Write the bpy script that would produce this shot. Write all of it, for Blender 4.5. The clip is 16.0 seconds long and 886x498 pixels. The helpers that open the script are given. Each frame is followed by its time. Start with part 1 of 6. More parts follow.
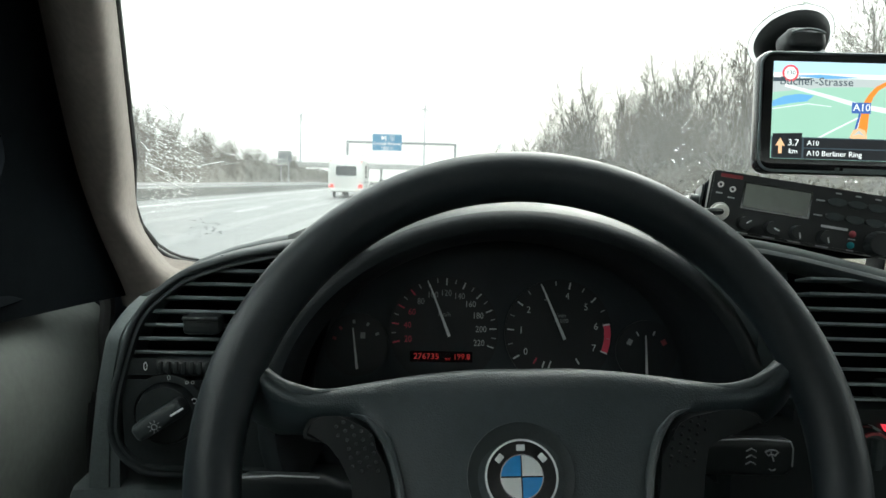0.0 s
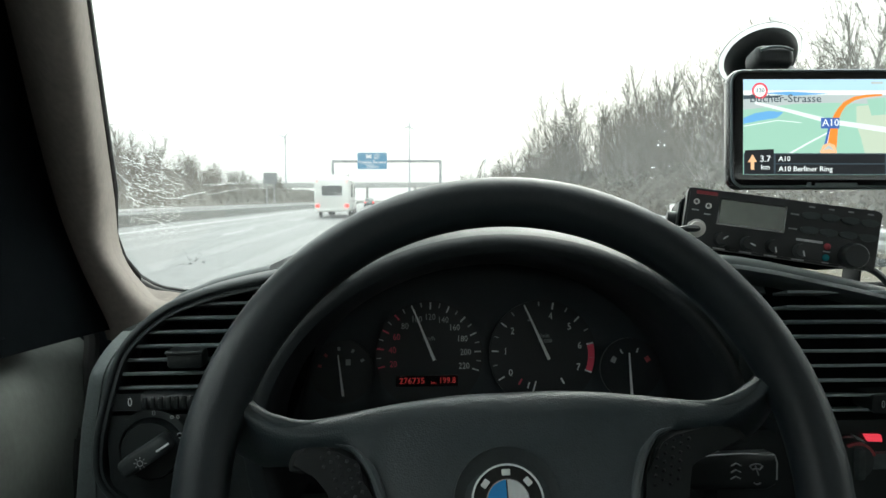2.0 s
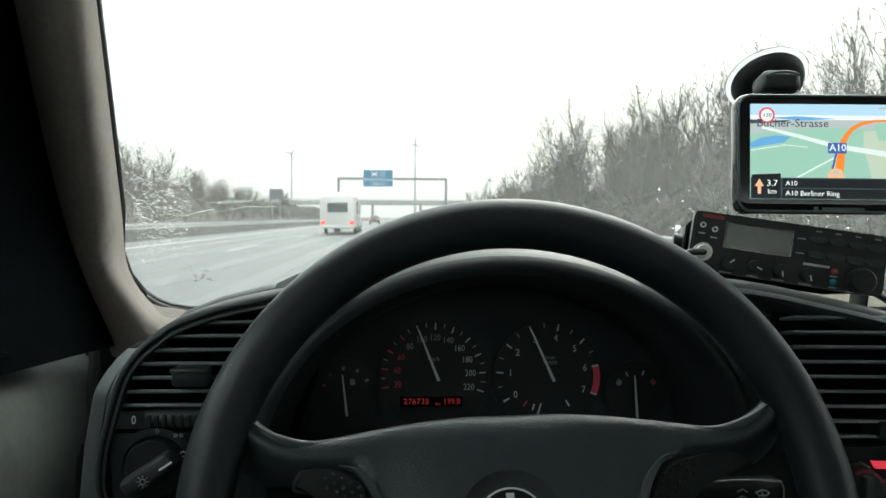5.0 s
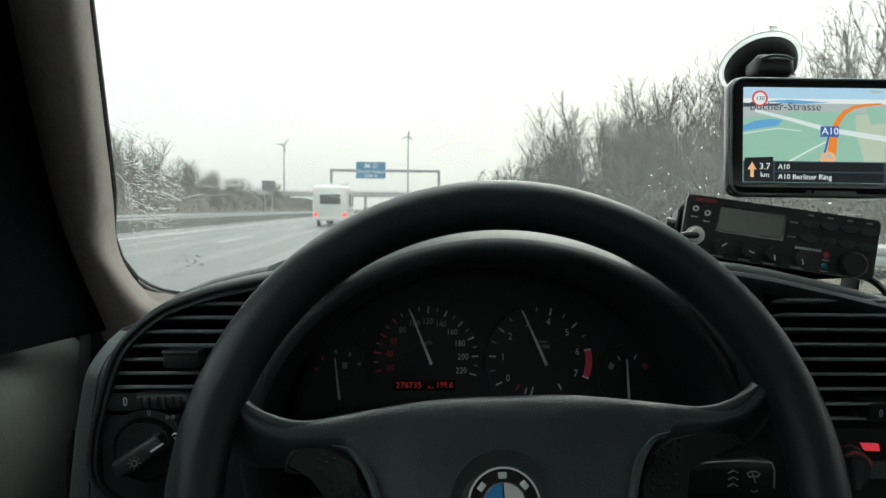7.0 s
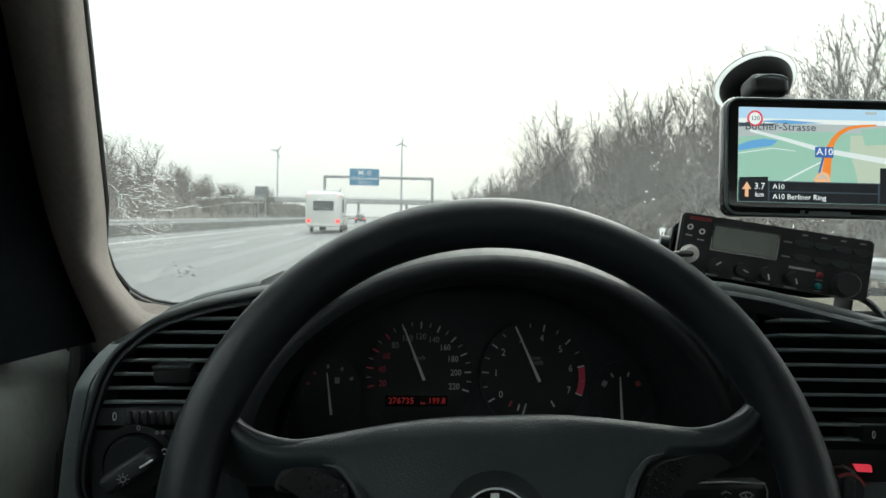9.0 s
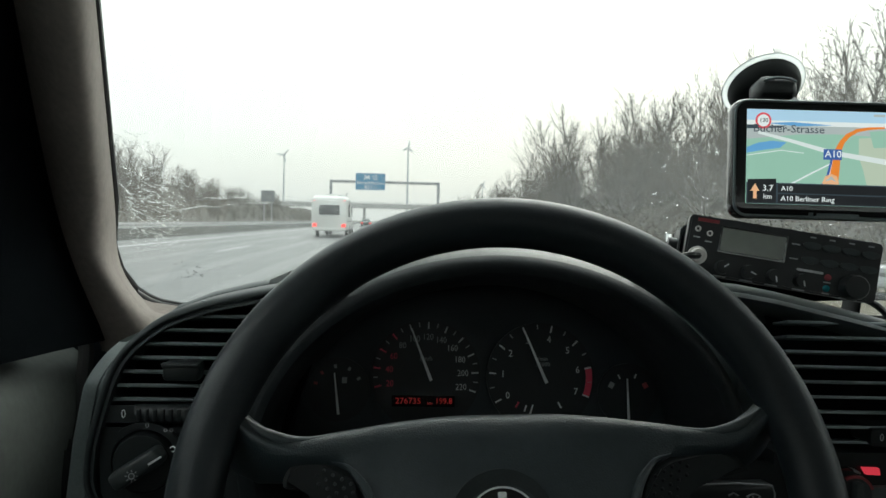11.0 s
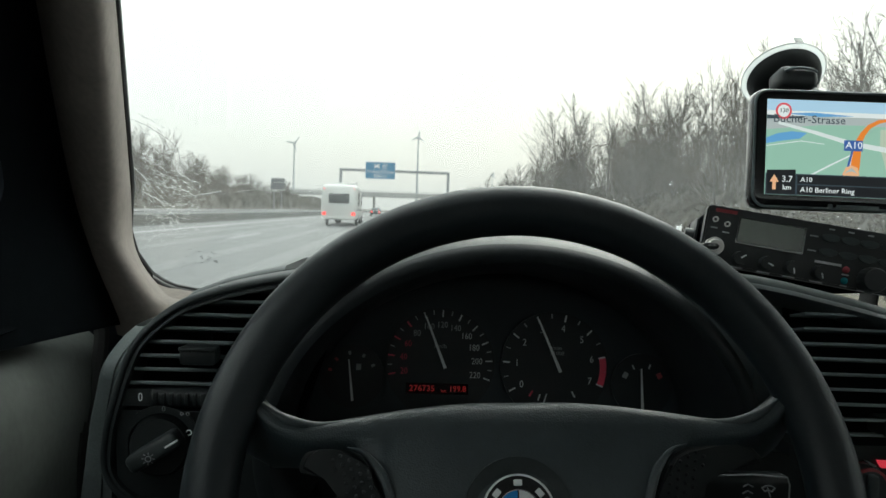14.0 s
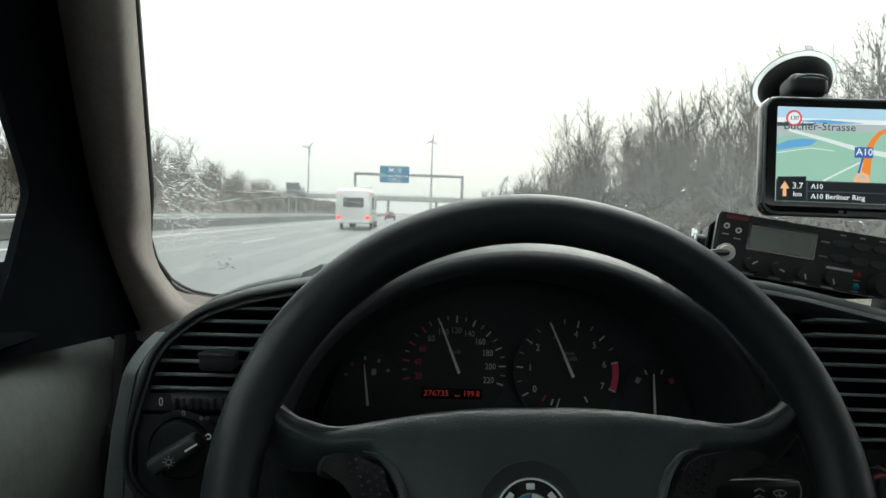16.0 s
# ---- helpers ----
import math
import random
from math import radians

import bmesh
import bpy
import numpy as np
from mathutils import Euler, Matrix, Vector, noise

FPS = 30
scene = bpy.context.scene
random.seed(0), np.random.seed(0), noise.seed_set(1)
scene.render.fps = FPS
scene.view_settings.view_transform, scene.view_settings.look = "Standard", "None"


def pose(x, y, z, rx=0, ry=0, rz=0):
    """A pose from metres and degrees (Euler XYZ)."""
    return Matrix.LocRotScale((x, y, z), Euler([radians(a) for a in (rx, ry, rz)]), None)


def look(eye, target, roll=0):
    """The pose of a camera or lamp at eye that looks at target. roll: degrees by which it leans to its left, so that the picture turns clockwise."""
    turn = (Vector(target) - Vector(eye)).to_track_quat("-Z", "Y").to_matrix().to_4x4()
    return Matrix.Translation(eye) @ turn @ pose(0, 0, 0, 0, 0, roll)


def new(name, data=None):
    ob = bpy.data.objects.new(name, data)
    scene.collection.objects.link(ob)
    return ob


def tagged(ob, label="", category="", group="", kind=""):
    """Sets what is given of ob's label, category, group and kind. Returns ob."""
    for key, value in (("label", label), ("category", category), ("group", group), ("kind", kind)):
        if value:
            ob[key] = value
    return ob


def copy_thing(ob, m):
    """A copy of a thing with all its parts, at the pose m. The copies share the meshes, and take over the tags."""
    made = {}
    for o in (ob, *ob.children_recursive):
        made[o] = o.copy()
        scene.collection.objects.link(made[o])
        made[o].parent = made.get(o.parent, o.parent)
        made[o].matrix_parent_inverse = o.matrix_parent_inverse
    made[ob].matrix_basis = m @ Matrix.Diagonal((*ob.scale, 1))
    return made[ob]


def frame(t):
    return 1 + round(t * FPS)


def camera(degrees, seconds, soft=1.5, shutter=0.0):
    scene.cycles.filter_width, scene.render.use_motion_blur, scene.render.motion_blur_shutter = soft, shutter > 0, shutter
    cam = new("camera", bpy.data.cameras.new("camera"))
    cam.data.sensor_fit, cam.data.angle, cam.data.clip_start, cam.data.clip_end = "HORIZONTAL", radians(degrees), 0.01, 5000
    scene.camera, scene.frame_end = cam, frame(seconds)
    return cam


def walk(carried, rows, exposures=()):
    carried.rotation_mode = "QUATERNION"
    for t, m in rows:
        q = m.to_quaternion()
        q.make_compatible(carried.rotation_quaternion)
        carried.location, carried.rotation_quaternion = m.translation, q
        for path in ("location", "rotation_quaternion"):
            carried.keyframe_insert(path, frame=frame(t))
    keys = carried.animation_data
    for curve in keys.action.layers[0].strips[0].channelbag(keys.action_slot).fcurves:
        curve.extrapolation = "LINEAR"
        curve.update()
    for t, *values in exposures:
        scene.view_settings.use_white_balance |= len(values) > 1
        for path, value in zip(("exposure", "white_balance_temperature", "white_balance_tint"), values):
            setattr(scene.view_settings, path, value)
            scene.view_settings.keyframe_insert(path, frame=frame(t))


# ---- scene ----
cam = camera(59.2, 16.0)
PATH = [
    (0, (0.003, 0.011, 1.149), (0.098, 2.002, 0.981), 1.5),
    (0.5, (-0.001, 0.016, 1.15), (0.114, 2.007, 1.001), 1.8),
    (1, (0.002, 0.01, 1.152), (0.11, 2.003, 1.017), 1.3),
    (1.5, (0.005, 0.014, 1.158), (0.136, 2.006, 1.033), 0.5),
    (2, (0.008, 0.007, 1.156), (0.133, 1.999, 1.03), -0.3),
    (2.5, (0.011, 0.005, 1.167), (0.138, 1.999, 1.082), -0.3),
    (3, (0.001, 0.005, 1.149), (0.07, 1.997, 0.986), 0.8),
    (3.5, (0.004, 0.007, 1.154), (0.099, 2.001, 1.022), 0.2),
    (4, (0.005, 0.007, 1.155), (0.104, 2.002, 1.049), 0.9),
    (4.5, (0.006, 0.011, 1.154), (0.117, 2.004, 1.044), 0.7),
    (5, (0.007, 0.007, 1.158), (0.12, 2.002, 1.078), 0.3),
    (7.5, (0.007, 0.008, 1.15), (0.15, 1.999, 1.041), 0.8),
    (8, (0.002, 0.012, 1.15), (0.148, 2.004, 1.035), 1.7),
    (8.5, (-0.001, 0.008, 1.151), (0.124, 2.002, 1.057), 1.9),
    (9, (0.006, 0.01, 1.157), (0.156, 2.003, 1.077), 1.1),
    (9.5, (-0.003, 0.003, 1.149), (0.117, 1.998, 1.083), 1.6),
    (12, (0.008, 0.011, 1.156), (0.152, 2.005, 1.082), 1.3),
    (12.5, (0.001, 0.01, 1.155), (0.129, 2.004, 1.069), 1.5),
    (13, (0.018, 0.007, 1.157), (0.149, 2.001, 1.092), 0.4),
    (13.5, (0.006, 0.007, 1.156), (0.12, 2.002, 1.088), 1.2),
    (14, (-0.001, 0.009, 1.152), (0.112, 2.004, 1.057), 2.0),
    (14.5, (0.003, 0.012, 1.157), (0.106, 2.007, 1.053), 1.4),
    (15, (0.004, 0.008, 1.157), (0.113, 2.003, 1.069), 1.4),
    (15.5, (0.01, -0.004, 1.159), (0.094, 1.993, 1.091), 1.1),
    (16, (-0.001, 0.0, 1.155), (0.075, 1.997, 1.068), 1.8),
]
LIGHT = [(0, 0.74, 6340, -2), (1.5, 0.74, 6340, -2), (2.5, 0.36, 6340, -2), (3, 0.18, 6340, -2), (3.5, 0.42, 6340, -2), (5, 0.38, 6340, -2), (7.5, 0.0, 6340, -2), (9, 0.16, 6340, -2), (12.5, -0.1, 6340, -2), (14.5, 0.02, 6340, -2), (16, 0.14, 6340, -2)]
walk(cam, [(t, look(eye, target, roll)) for t, eye, target, roll in PATH], LIGHT)


# ---- world, sun ----
world = bpy.data.worlds.new("overcast")
scene.world = world
world.use_nodes = True
wn = world.node_tree
wn.nodes.clear()
sky = wn.nodes.new("ShaderNodeTexSky")
sky.sky_type, sky.sun_disc = "NISHITA", False
sky.sun_elevation, sky.sun_rotation = radians(35), radians(20)
sky.air_density, sky.dust_density = 2.0, 4.0
cloud = wn.nodes.new("ShaderNodeMix")
cloud.data_type = "RGBA"
cloud.inputs["Factor"].default_value = 0.9
# cloud cover: dim at the horizon and three times as bright overhead
where, parted, lift = wn.nodes.new("ShaderNodeTexCoord"), wn.nodes.new("ShaderNodeSeparateXYZ"), wn.nodes.new("ShaderNodeMapRange")
lift.inputs["From Min"].default_value, lift.inputs["From Max"].default_value = 0.0, 1.0
cover = wn.nodes.new("ShaderNodeMix")
cover.data_type = "RGBA"
cover.inputs["A"].default_value, cover.inputs["B"].default_value = (5.1, 5.24, 5.26, 1), (20.5, 20.8, 20.9, 1)
wn.links.new(where.outputs["Generated"], parted.inputs["Vector"])
wn.links.new(parted.outputs["Z"], lift.inputs["Value"])
wn.links.new(lift.outputs["Result"], cover.inputs["Factor"])
wn.links.new(cover.outputs["Result"], cloud.inputs["B"])
bg = wn.nodes.new("ShaderNodeBackground")
bg.inputs["Strength"].default_value = 0.15
wo = wn.nodes.new("ShaderNodeOutputWorld")
wn.links.new(sky.outputs["Color"], cloud.inputs["A"])
wn.links.new(cloud.outputs["Result"], bg.inputs["Color"])
wn.links.new(bg.outputs["Background"], wo.inputs["Surface"])
sun = new("sun", bpy.data.lights.new("sun", "SUN"))
sun.data.energy, sun.data.angle, sun.data.color = 1.0, radians(35), (1.0, 0.97, 0.93)
sun.matrix_world = pose(0, 0, 30, 55, 0, 160)


# ---- materials ----
def mat(name, base, rough=0.5, metal=0.0, vary=0.25, scale=60.0, bump=0.0, bump_scale=900.0, second=None, emit=0.0, coat=0.0, spec=0.5, island=False):
    """A surface with two scales of variation in colour and gloss and a fine relief."""
    m = bpy.data.materials.new(name)
    m.use_nodes = True
    t = m.node_tree
    b = t.nodes["Principled BSDF"]
    b.inputs["Roughness"].default_value, b.inputs["Metallic"].default_value = rough, metal
    b.inputs["Specular IOR Level"].default_value = spec
    b.inputs["Coat Weight"].default_value = coat
    co = t.nodes.new("ShaderNodeTexCoord")
    n1, n2 = t.nodes.new("ShaderNodeTexNoise"), t.nodes.new("ShaderNodeTexNoise")
    n1.inputs["Scale"].default_value, n2.inputs["Scale"].default_value = scale, scale * 7.3
    n1.inputs["Detail"].default_value = n2.inputs["Detail"].default_value = 3
    add = t.nodes.new("ShaderNodeMath")
    add.operation = "MULTIPLY_ADD"
    add.inputs[1].default_value = 0.45
    half = t.nodes.new("ShaderNodeMath")
    half.operation = "MULTIPLY"
    half.inputs[1].default_value = 0.55
    ramp = t.nodes.new("ShaderNodeMix")
    ramp.data_type = "RGBA"
    two = second or tuple(min(1, c * (1 + vary)) for c in base)
    one = base if second else tuple(c * (1 - vary) for c in base)
    ramp.inputs["A"].default_value, ramp.inputs["B"].default_value = (*one, 1), (*two, 1)
    for n in (n1, n2):
        t.links.new(co.outputs["Object"], n.inputs["Vector"])
    t.links.new(n1.outputs["Fac"], half.inputs[0])
    t.links.new(n2.outputs["Fac"], add.inputs[0])
    t.links.new(half.outputs[0], add.inputs[2])
    spread = t.nodes.new("ShaderNodeMapRange")
    spread.inputs["From Min"].default_value, spread.inputs["From Max"].default_value = 0.32, 0.68
    t.links.new(add.outputs[0], spread.inputs["Value"])
    t.links.new(spread.outputs["Result"], ramp.inputs["Factor"])
    colour = ramp.outputs["Result"]
    if island:
        geo = t.nodes.new("ShaderNodeNewGeometry")
        hsv = t.nodes.new("ShaderNodeHueSaturation")
        mr = t.nodes.new("ShaderNodeMapRange")
        mr.inputs["To Min"].default_value, mr.inputs["To Max"].default_value = 0.65, 1.35
        t.links.new(geo.outputs["Random Per Island"], mr.inputs["Value"])
        t.links.new(mr.outputs["Result"], hsv.inputs["Value"])
        t.links.new(colour, hsv.inputs["Color"])
        colour = hsv.outputs["Color"]
    t.links.new(colour, b.inputs["Base Color"])
    gloss = t.nodes.new("ShaderNodeMapRange")
    gloss.inputs["To Min"].default_value, gloss.inputs["To Max"].default_value = max(0.02, rough - 0.08), min(1, rough + 0.08)
    t.links.new(n1.outputs["Fac"], gloss.inputs["Value"])
    t.links.new(gloss.outputs["Result"], b.inputs["Roughness"])
    if bump:
        n3, bp = t.nodes.new("ShaderNodeTexVoronoi"), t.nodes.new("ShaderNodeBump")
        n3.inputs["Scale"].default_value = bump_scale
        bp.inputs["Strength"].default_value, bp.inputs["Distance"].default_value = bump, 0.3 / bump_scale
        t.links.new(co.outputs["Object"], n3.inputs["Vector"])
        t.links.new(n3.outputs["Distance"], bp.inputs["Height"])
        t.links.new(bp.outputs["Normal"], b.inputs["Normal"])
    if emit:
        t.links.new(colour, b.inputs["Emission Color"])
        b.inputs["Emission Strength"].default_value = emit
    return m


def lit(name, colour, strength):
    """A backlit display colour or a lamp: the light that the thing gives off itself."""
    m = bpy.data.materials.new(name)
    m.use_nodes = True
    b = m.node_tree.nodes["Principled BSDF"]
    b.inputs["Base Color"].default_value = (*(c * 0.2 for c in colour), 1)
    b.inputs["Roughness"].default_value = 0.4
    b.inputs["Emission Color"].default_value = (*colour, 1)
    b.inputs["Emission Strength"].default_value = strength
    return m


def glass(name, tint=(1, 1, 1), rough=0.0, film=0.0, ior=1.45, clear=0.0):
    """Clear glass; film is the share of its face that a wet, dirty film covers, on the windscreen also a veil for haze;
    clear the share so thin that it bends no light.
    """
    m = bpy.data.materials.new(name)
    m.use_nodes = True
    t = m.node_tree
    b = t.nodes["Principled BSDF"]
    b.inputs["Base Color"].default_value = (*tint, 1)
    b.inputs["Transmission Weight"].default_value = 1
    b.inputs["Roughness"].default_value, b.inputs["IOR"].default_value = rough, ior
    if film:
        tr, mix = t.nodes.new("ShaderNodeBsdfTranslucent"), t.nodes.new("ShaderNodeMixShader")
        tr.inputs["Color"].default_value = (0.93, 0.95, 0.95, 1)
        co, ns, mr = t.nodes.new("ShaderNodeTexCoord"), t.nodes.new("ShaderNodeTexNoise"), t.nodes.new("ShaderNodeMapRange")
        ns.inputs["Scale"].default_value, ns.inputs["Detail"].default_value = 9.0, 5
        mr.inputs["From Min"].default_value, mr.inputs["From Max"].default_value = 0.3, 0.7
        mr.inputs["To Min"].default_value, mr.inputs["To Max"].default_value = film * 0.75, film * 1.25
        t.links.new(co.outputs["Object"], ns.inputs["Vector"])
        t.links.new(ns.outputs["Fac"], mr.inputs["Value"])
        t.links.new(mr.outputs["Result"], mix.inputs["Fac"])
        t.links.new(b.outputs["BSDF"], mix.inputs[1])
        t.links.new(tr.outputs["BSDF"], mix.inputs[2])
        t.links.new(mix.outputs["Shader"], t.nodes["Material Output"].inputs["Surface"])
    if clear:
        tp, mix = t.nodes.new("ShaderNodeBsdfTransparent"), t.nodes.new("ShaderNodeMixShader")
        mix.inputs["Fac"].default_value = clear
        t.links.new(b.outputs["BSDF"], mix.inputs[1])
        t.links.new(tp.outputs["BSDF"], mix.inputs[2])
        t.links.new(mix.outputs["Shader"], t.nodes["Material Output"].inputs["Surface"])
    return m


M = dict(
    dash=mat("dash_plastic", (0.0190, 0.0245, 0.0262), 0.55, vary=0.2, bump=0.35, bump_scale=1100),
    dash_top=mat("dash_top_plastic", (0.0428, 0.0530, 0.0550), 0.55, vary=0.2, bump=0.35, bump_scale=900),
    black=mat("black_plastic", (0.0085, 0.0112, 0.0122), 0.42, vary=0.25, bump=0.12, bump_scale=1500),
    matt=mat("matt_black", (0.0060, 0.0072, 0.0084), 0.9, vary=0.2, spec=0.0),
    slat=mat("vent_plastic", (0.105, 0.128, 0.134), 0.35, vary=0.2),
    leather=mat("wheel_skin", (0.0210, 0.0290, 0.0325), 0.38, spec=0.7, vary=0.22, scale=30, bump=0.45, bump_scale=900),
    rim=mat("rim_skin", (0.0088, 0.0120, 0.0145), 0.42, spec=0.34, vary=0.25, scale=35, bump=0.25, bump_scale=1500),
    fabric=mat("pillar_fabric", (0.215, 0.186, 0.166), 0.9, vary=0.18, scale=25, bump=0.5, bump_scale=1400),
    door=mat("door_vinyl", (0.108, 0.117, 0.110), 0.85, spec=0.1, vary=0.15, scale=18, bump=0.4, bump_scale=800),
    rubber=mat("rubber_seal", (0.012, 0.012, 0.012), 0.6, vary=0.3),
    lining=mat("roof_lining", (0.46, 0.45, 0.43), 0.95, vary=0.1, bump=0.4, bump_scale=500),
    carpet=mat("carpet", (0.04, 0.04, 0.042), 0.95, vary=0.3),
    white=mat("print_white", (0.80, 0.81, 0.82), 0.6, vary=0.1),
    # these three prints get a slight added glow to brighten them
    dim=mat("print_dim_glow", (0.55, 0.55, 0.56), 0.6, vary=0.2, emit=0.026),
    faint=mat("print_faint_glow", (0.34, 0.34, 0.35), 0.6, vary=0.2, emit=0.015),
    red=mat("print_red_glow", (0.50, 0.04, 0.08), 0.5, vary=0.15, emit=0.05),
    blue=mat("enamel_blue", (0.03, 0.25, 0.60), 0.25, vary=0.08, coat=0.5),
    enamel=mat("enamel_white", (0.68, 0.71, 0.70), 0.25, vary=0.06, coat=0.5),
    chrome=mat("chrome", (0.62, 0.62, 0.63), 0.25, 1.0, vary=0.1),
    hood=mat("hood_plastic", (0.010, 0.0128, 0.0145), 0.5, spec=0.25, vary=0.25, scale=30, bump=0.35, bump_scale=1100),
    cluster=mat("cluster_plastic", (0.019, 0.025, 0.032), 0.6, vary=0.15),
    dialface=mat("dial_face", (0.0075, 0.0098, 0.0125), 0.5, vary=0.15),
    shroud=mat("hood_plastic_shaded", (0.0075, 0.0105, 0.0140), 0.7, vary=0.2, bump=0.2, bump_scale=1200),
    gloss=mat("gloss_black", (0.010, 0.010, 0.011), 0.12, vary=0.2, scale=25, coat=0.3),
    red_dim=mat("print_dull_red", (0.42, 0.07, 0.08), 0.6, vary=0.2),
    horn=mat("horn_plastic", (0.0050, 0.0066, 0.0072), 0.5, spec=0.25, vary=0.2, bump=0.2, bump_scale=1200),
    hood_top=mat("hood_plastic_lit", (0.0125, 0.0155, 0.0185), 0.48, spec=0.19, vary=0.2, scale=30, bump=0.35, bump_scale=1100),
    trim=mat("trim_plastic", (0.088, 0.104, 0.105), 0.6, vary=0.18, bump=0.35, bump_scale=900),
    lcd=mat("lcd_glass", (0.15, 0.165, 0.142), 0.22, vary=0.08, scale=20),
)
M["screen_glass"] = glass("screen_glass")
# the film here also stands in for mist over the view outside
M["windscreen"] = glass("windscreen_glass", rough=0.02, film=0.023)
M["window"] = glass("side_glass", film=0.06)
M["drop"] = glass("water", rough=0.10, ior=1.33, clear=0.65)


# ---- small builders ----
def V(*a):
    return Vector(a)


def thing(name, loc, label, category, group="", kind="", rot=(0, 0, 0)):
    ob = new(name)
    ob.matrix_world = pose(*loc, *rot)
    ob.empty_display_size = 0.05
    return tagged(ob, label, category, group, kind)


def finish(me, sharp=38):
    bm = bmesh.new()
    bm.from_mesh(me)
    for e in bm.edges:
        e.smooth = len(e.link_faces) == 2 and e.calc_face_angle(0) < radians(sharp)
    for f in bm.faces:
        f.smooth = True
    bm.to_mesh(me)
    bm.free()


def part(name, bm, material, parent, label="", sharp=38, rot=None):
    me = bpy.data.meshes.new(name)
    bmesh.ops.recalc_face_normals(bm, faces=bm.faces)
    bm.to_mesh(me)
    bm.free()
    finish(me, sharp)
    me.materials.append(M[material] if isinstance(material, str) else material)
    ob = new(name, me)
    ob.parent = parent
    if rot is not None:
        ob.matrix_basis = rot
    if label:
        tagged(ob, label)
    return ob


def structure(name, bm, material, label, category):
    return tagged(part(name, bm, material, None), label, category, "", "structure")


def box(bm, c, s, bevel=0.0, m=None, seg=2):
    r = bmesh.ops.create_cube(bm, size=1, matrix=Matrix.Translation(c) @ (m or Matrix()) @ Matrix.Diagonal((*s, 1)))
    if bevel:
        es = {e for v in r["verts"] for e in v.link_edges}
        bmesh.ops.bevel(bm, geom=list(es), offset=bevel, segments=seg, affect="EDGES", profile=0.5)
    return bm


def cone(bm, a, b, ra, rb, n=16, caps=True):
    a, b = Vector(a), Vector(b)
    q = (b - a).to_track_quat("Z", "Y").to_matrix().to_4x4()
    bmesh.ops.create_cone(bm, cap_ends=caps, segments=n, radius1=ra, radius2=rb, depth=(b - a).length, matrix=Matrix.Translation((a + b) / 2) @ q)
    return bm


def loft(bm, rings, closed=True, caps=False):
    rows = [[bm.verts.new(p) for p in r] for r in rings]
    n = len(rows[0])
    for a, b in zip(rows, rows[1:]):
        for i in range(n if closed else n - 1):
            j = (i + 1) % n
            bm.faces.new((a[i], a[j], b[j], b[i]))
    if caps:
        bm.faces.new(rows[0][::-1])
        bm.faces.new(rows[-1])
    return bm


def sweep(bm, pts, r, n=8, closed=False, flat=1.0):
    pts = [Vector(p) for p in pts]
    rings = []
    k = len(pts)
    for i, p in enumerate(pts):
        a = pts[(i - 1) % k] if closed or i else pts[0]
        b = pts[(i + 1) % k] if closed or i < k - 1 else pts[-1]
        d = (b - a).normalized()
        u = d.cross(V(0, 1, 0.01)).normalized()
        w = d.cross(u)
        rr = r(i / (k - 1)) if callable(r) else r
        rings.append([p + rr * (math.cos(t) * u + flat * math.sin(t) * w) for t in (2 * math.pi * j / n for j in range(n))])
    if closed:
        rings.append(rings[0])
        loft(bm, rings)
        bmesh.ops.remove_doubles(bm, verts=bm.verts, dist=1e-6)
        return bm
    return loft(bm, rings, caps=True)


def slab(bm, pts, y0, y1):
    """A plate standing in the xz plane: outline pts (x, z), from depth y0 (near) to y1."""
    a = [bm.verts.new((x, y0, z)) for x, z in pts]
    b = [bm.verts.new((x, y1, z)) for x, z in pts]
    bm.faces.new(a)
    bm.faces.new(b[::-1])
    n = len(pts)
    for i in range(n):
        bm.faces.new((a[i], b[i], b[(i + 1) % n], a[(i + 1) % n]))
    return bm


def slab_x(bm, pts, x0, x1):
    """The same for a plate in the yz plane: outline pts (y, z)."""
    slab(bm, [(y, z) for y, z in pts], 0, 1)
    for v in bm.verts:
        v.co = V(x0 + (x1 - x0) * v.co.y, v.co.x, v.co.z)
    return bm


def slab_z(bm, pts, z0, z1):
    """The same for a plate lying flat: outline pts (x, y)."""
    a = [bm.verts.new((x, y, z1)) for x, y in pts]
    b = [bm.verts.new((x, y, z0)) for x, y in pts]
    bm.faces.new(a)
    bm.faces.new(b[::-1])
    n = len(pts)
    for i in range(n):
        bm.faces.new((a[i], b[i], b[(i + 1) % n], a[(i + 1) % n]))
    return bm


def disc(cx, cz, r, n=32, a0=0.0, a1=360.0):
    full = abs(a1 - a0) >= 360
    return [(cx + r * math.sin(radians(a0 + (a1 - a0) * i / (n if full else n - 1))), cz + r * math.cos(radians(a0 + (a1 - a0) * i / (n if full else n - 1)))) for i in range(n)]


def ring(bm, cx, cz, r0, r1, y0, y1, n=40, a0=0.0, a1=360.0):
    """A flat ring or arc in the xz plane; angles clockwise from the top."""
    k = n if a1 - a0 >= 360 else n - 1
    rows = []
    for i in range(n):
        s, c = math.sin(radians(a0 + (a1 - a0) * i / k)), math.cos(radians(a0 + (a1 - a0) * i / k))
        rows.append([V(cx + r * s, y, cz + r * c) for r, y in ((r0, y1), (r0, y0), (r1, y0), (r1, y1))])
    if a1 - a0 >= 360:
        rows.append(rows[0])
        loft(bm, rows)
        bmesh.ops.remove_doubles(bm, verts=bm.verts, dist=1e-7)
        return bm
    return loft(bm, rows, caps=True)


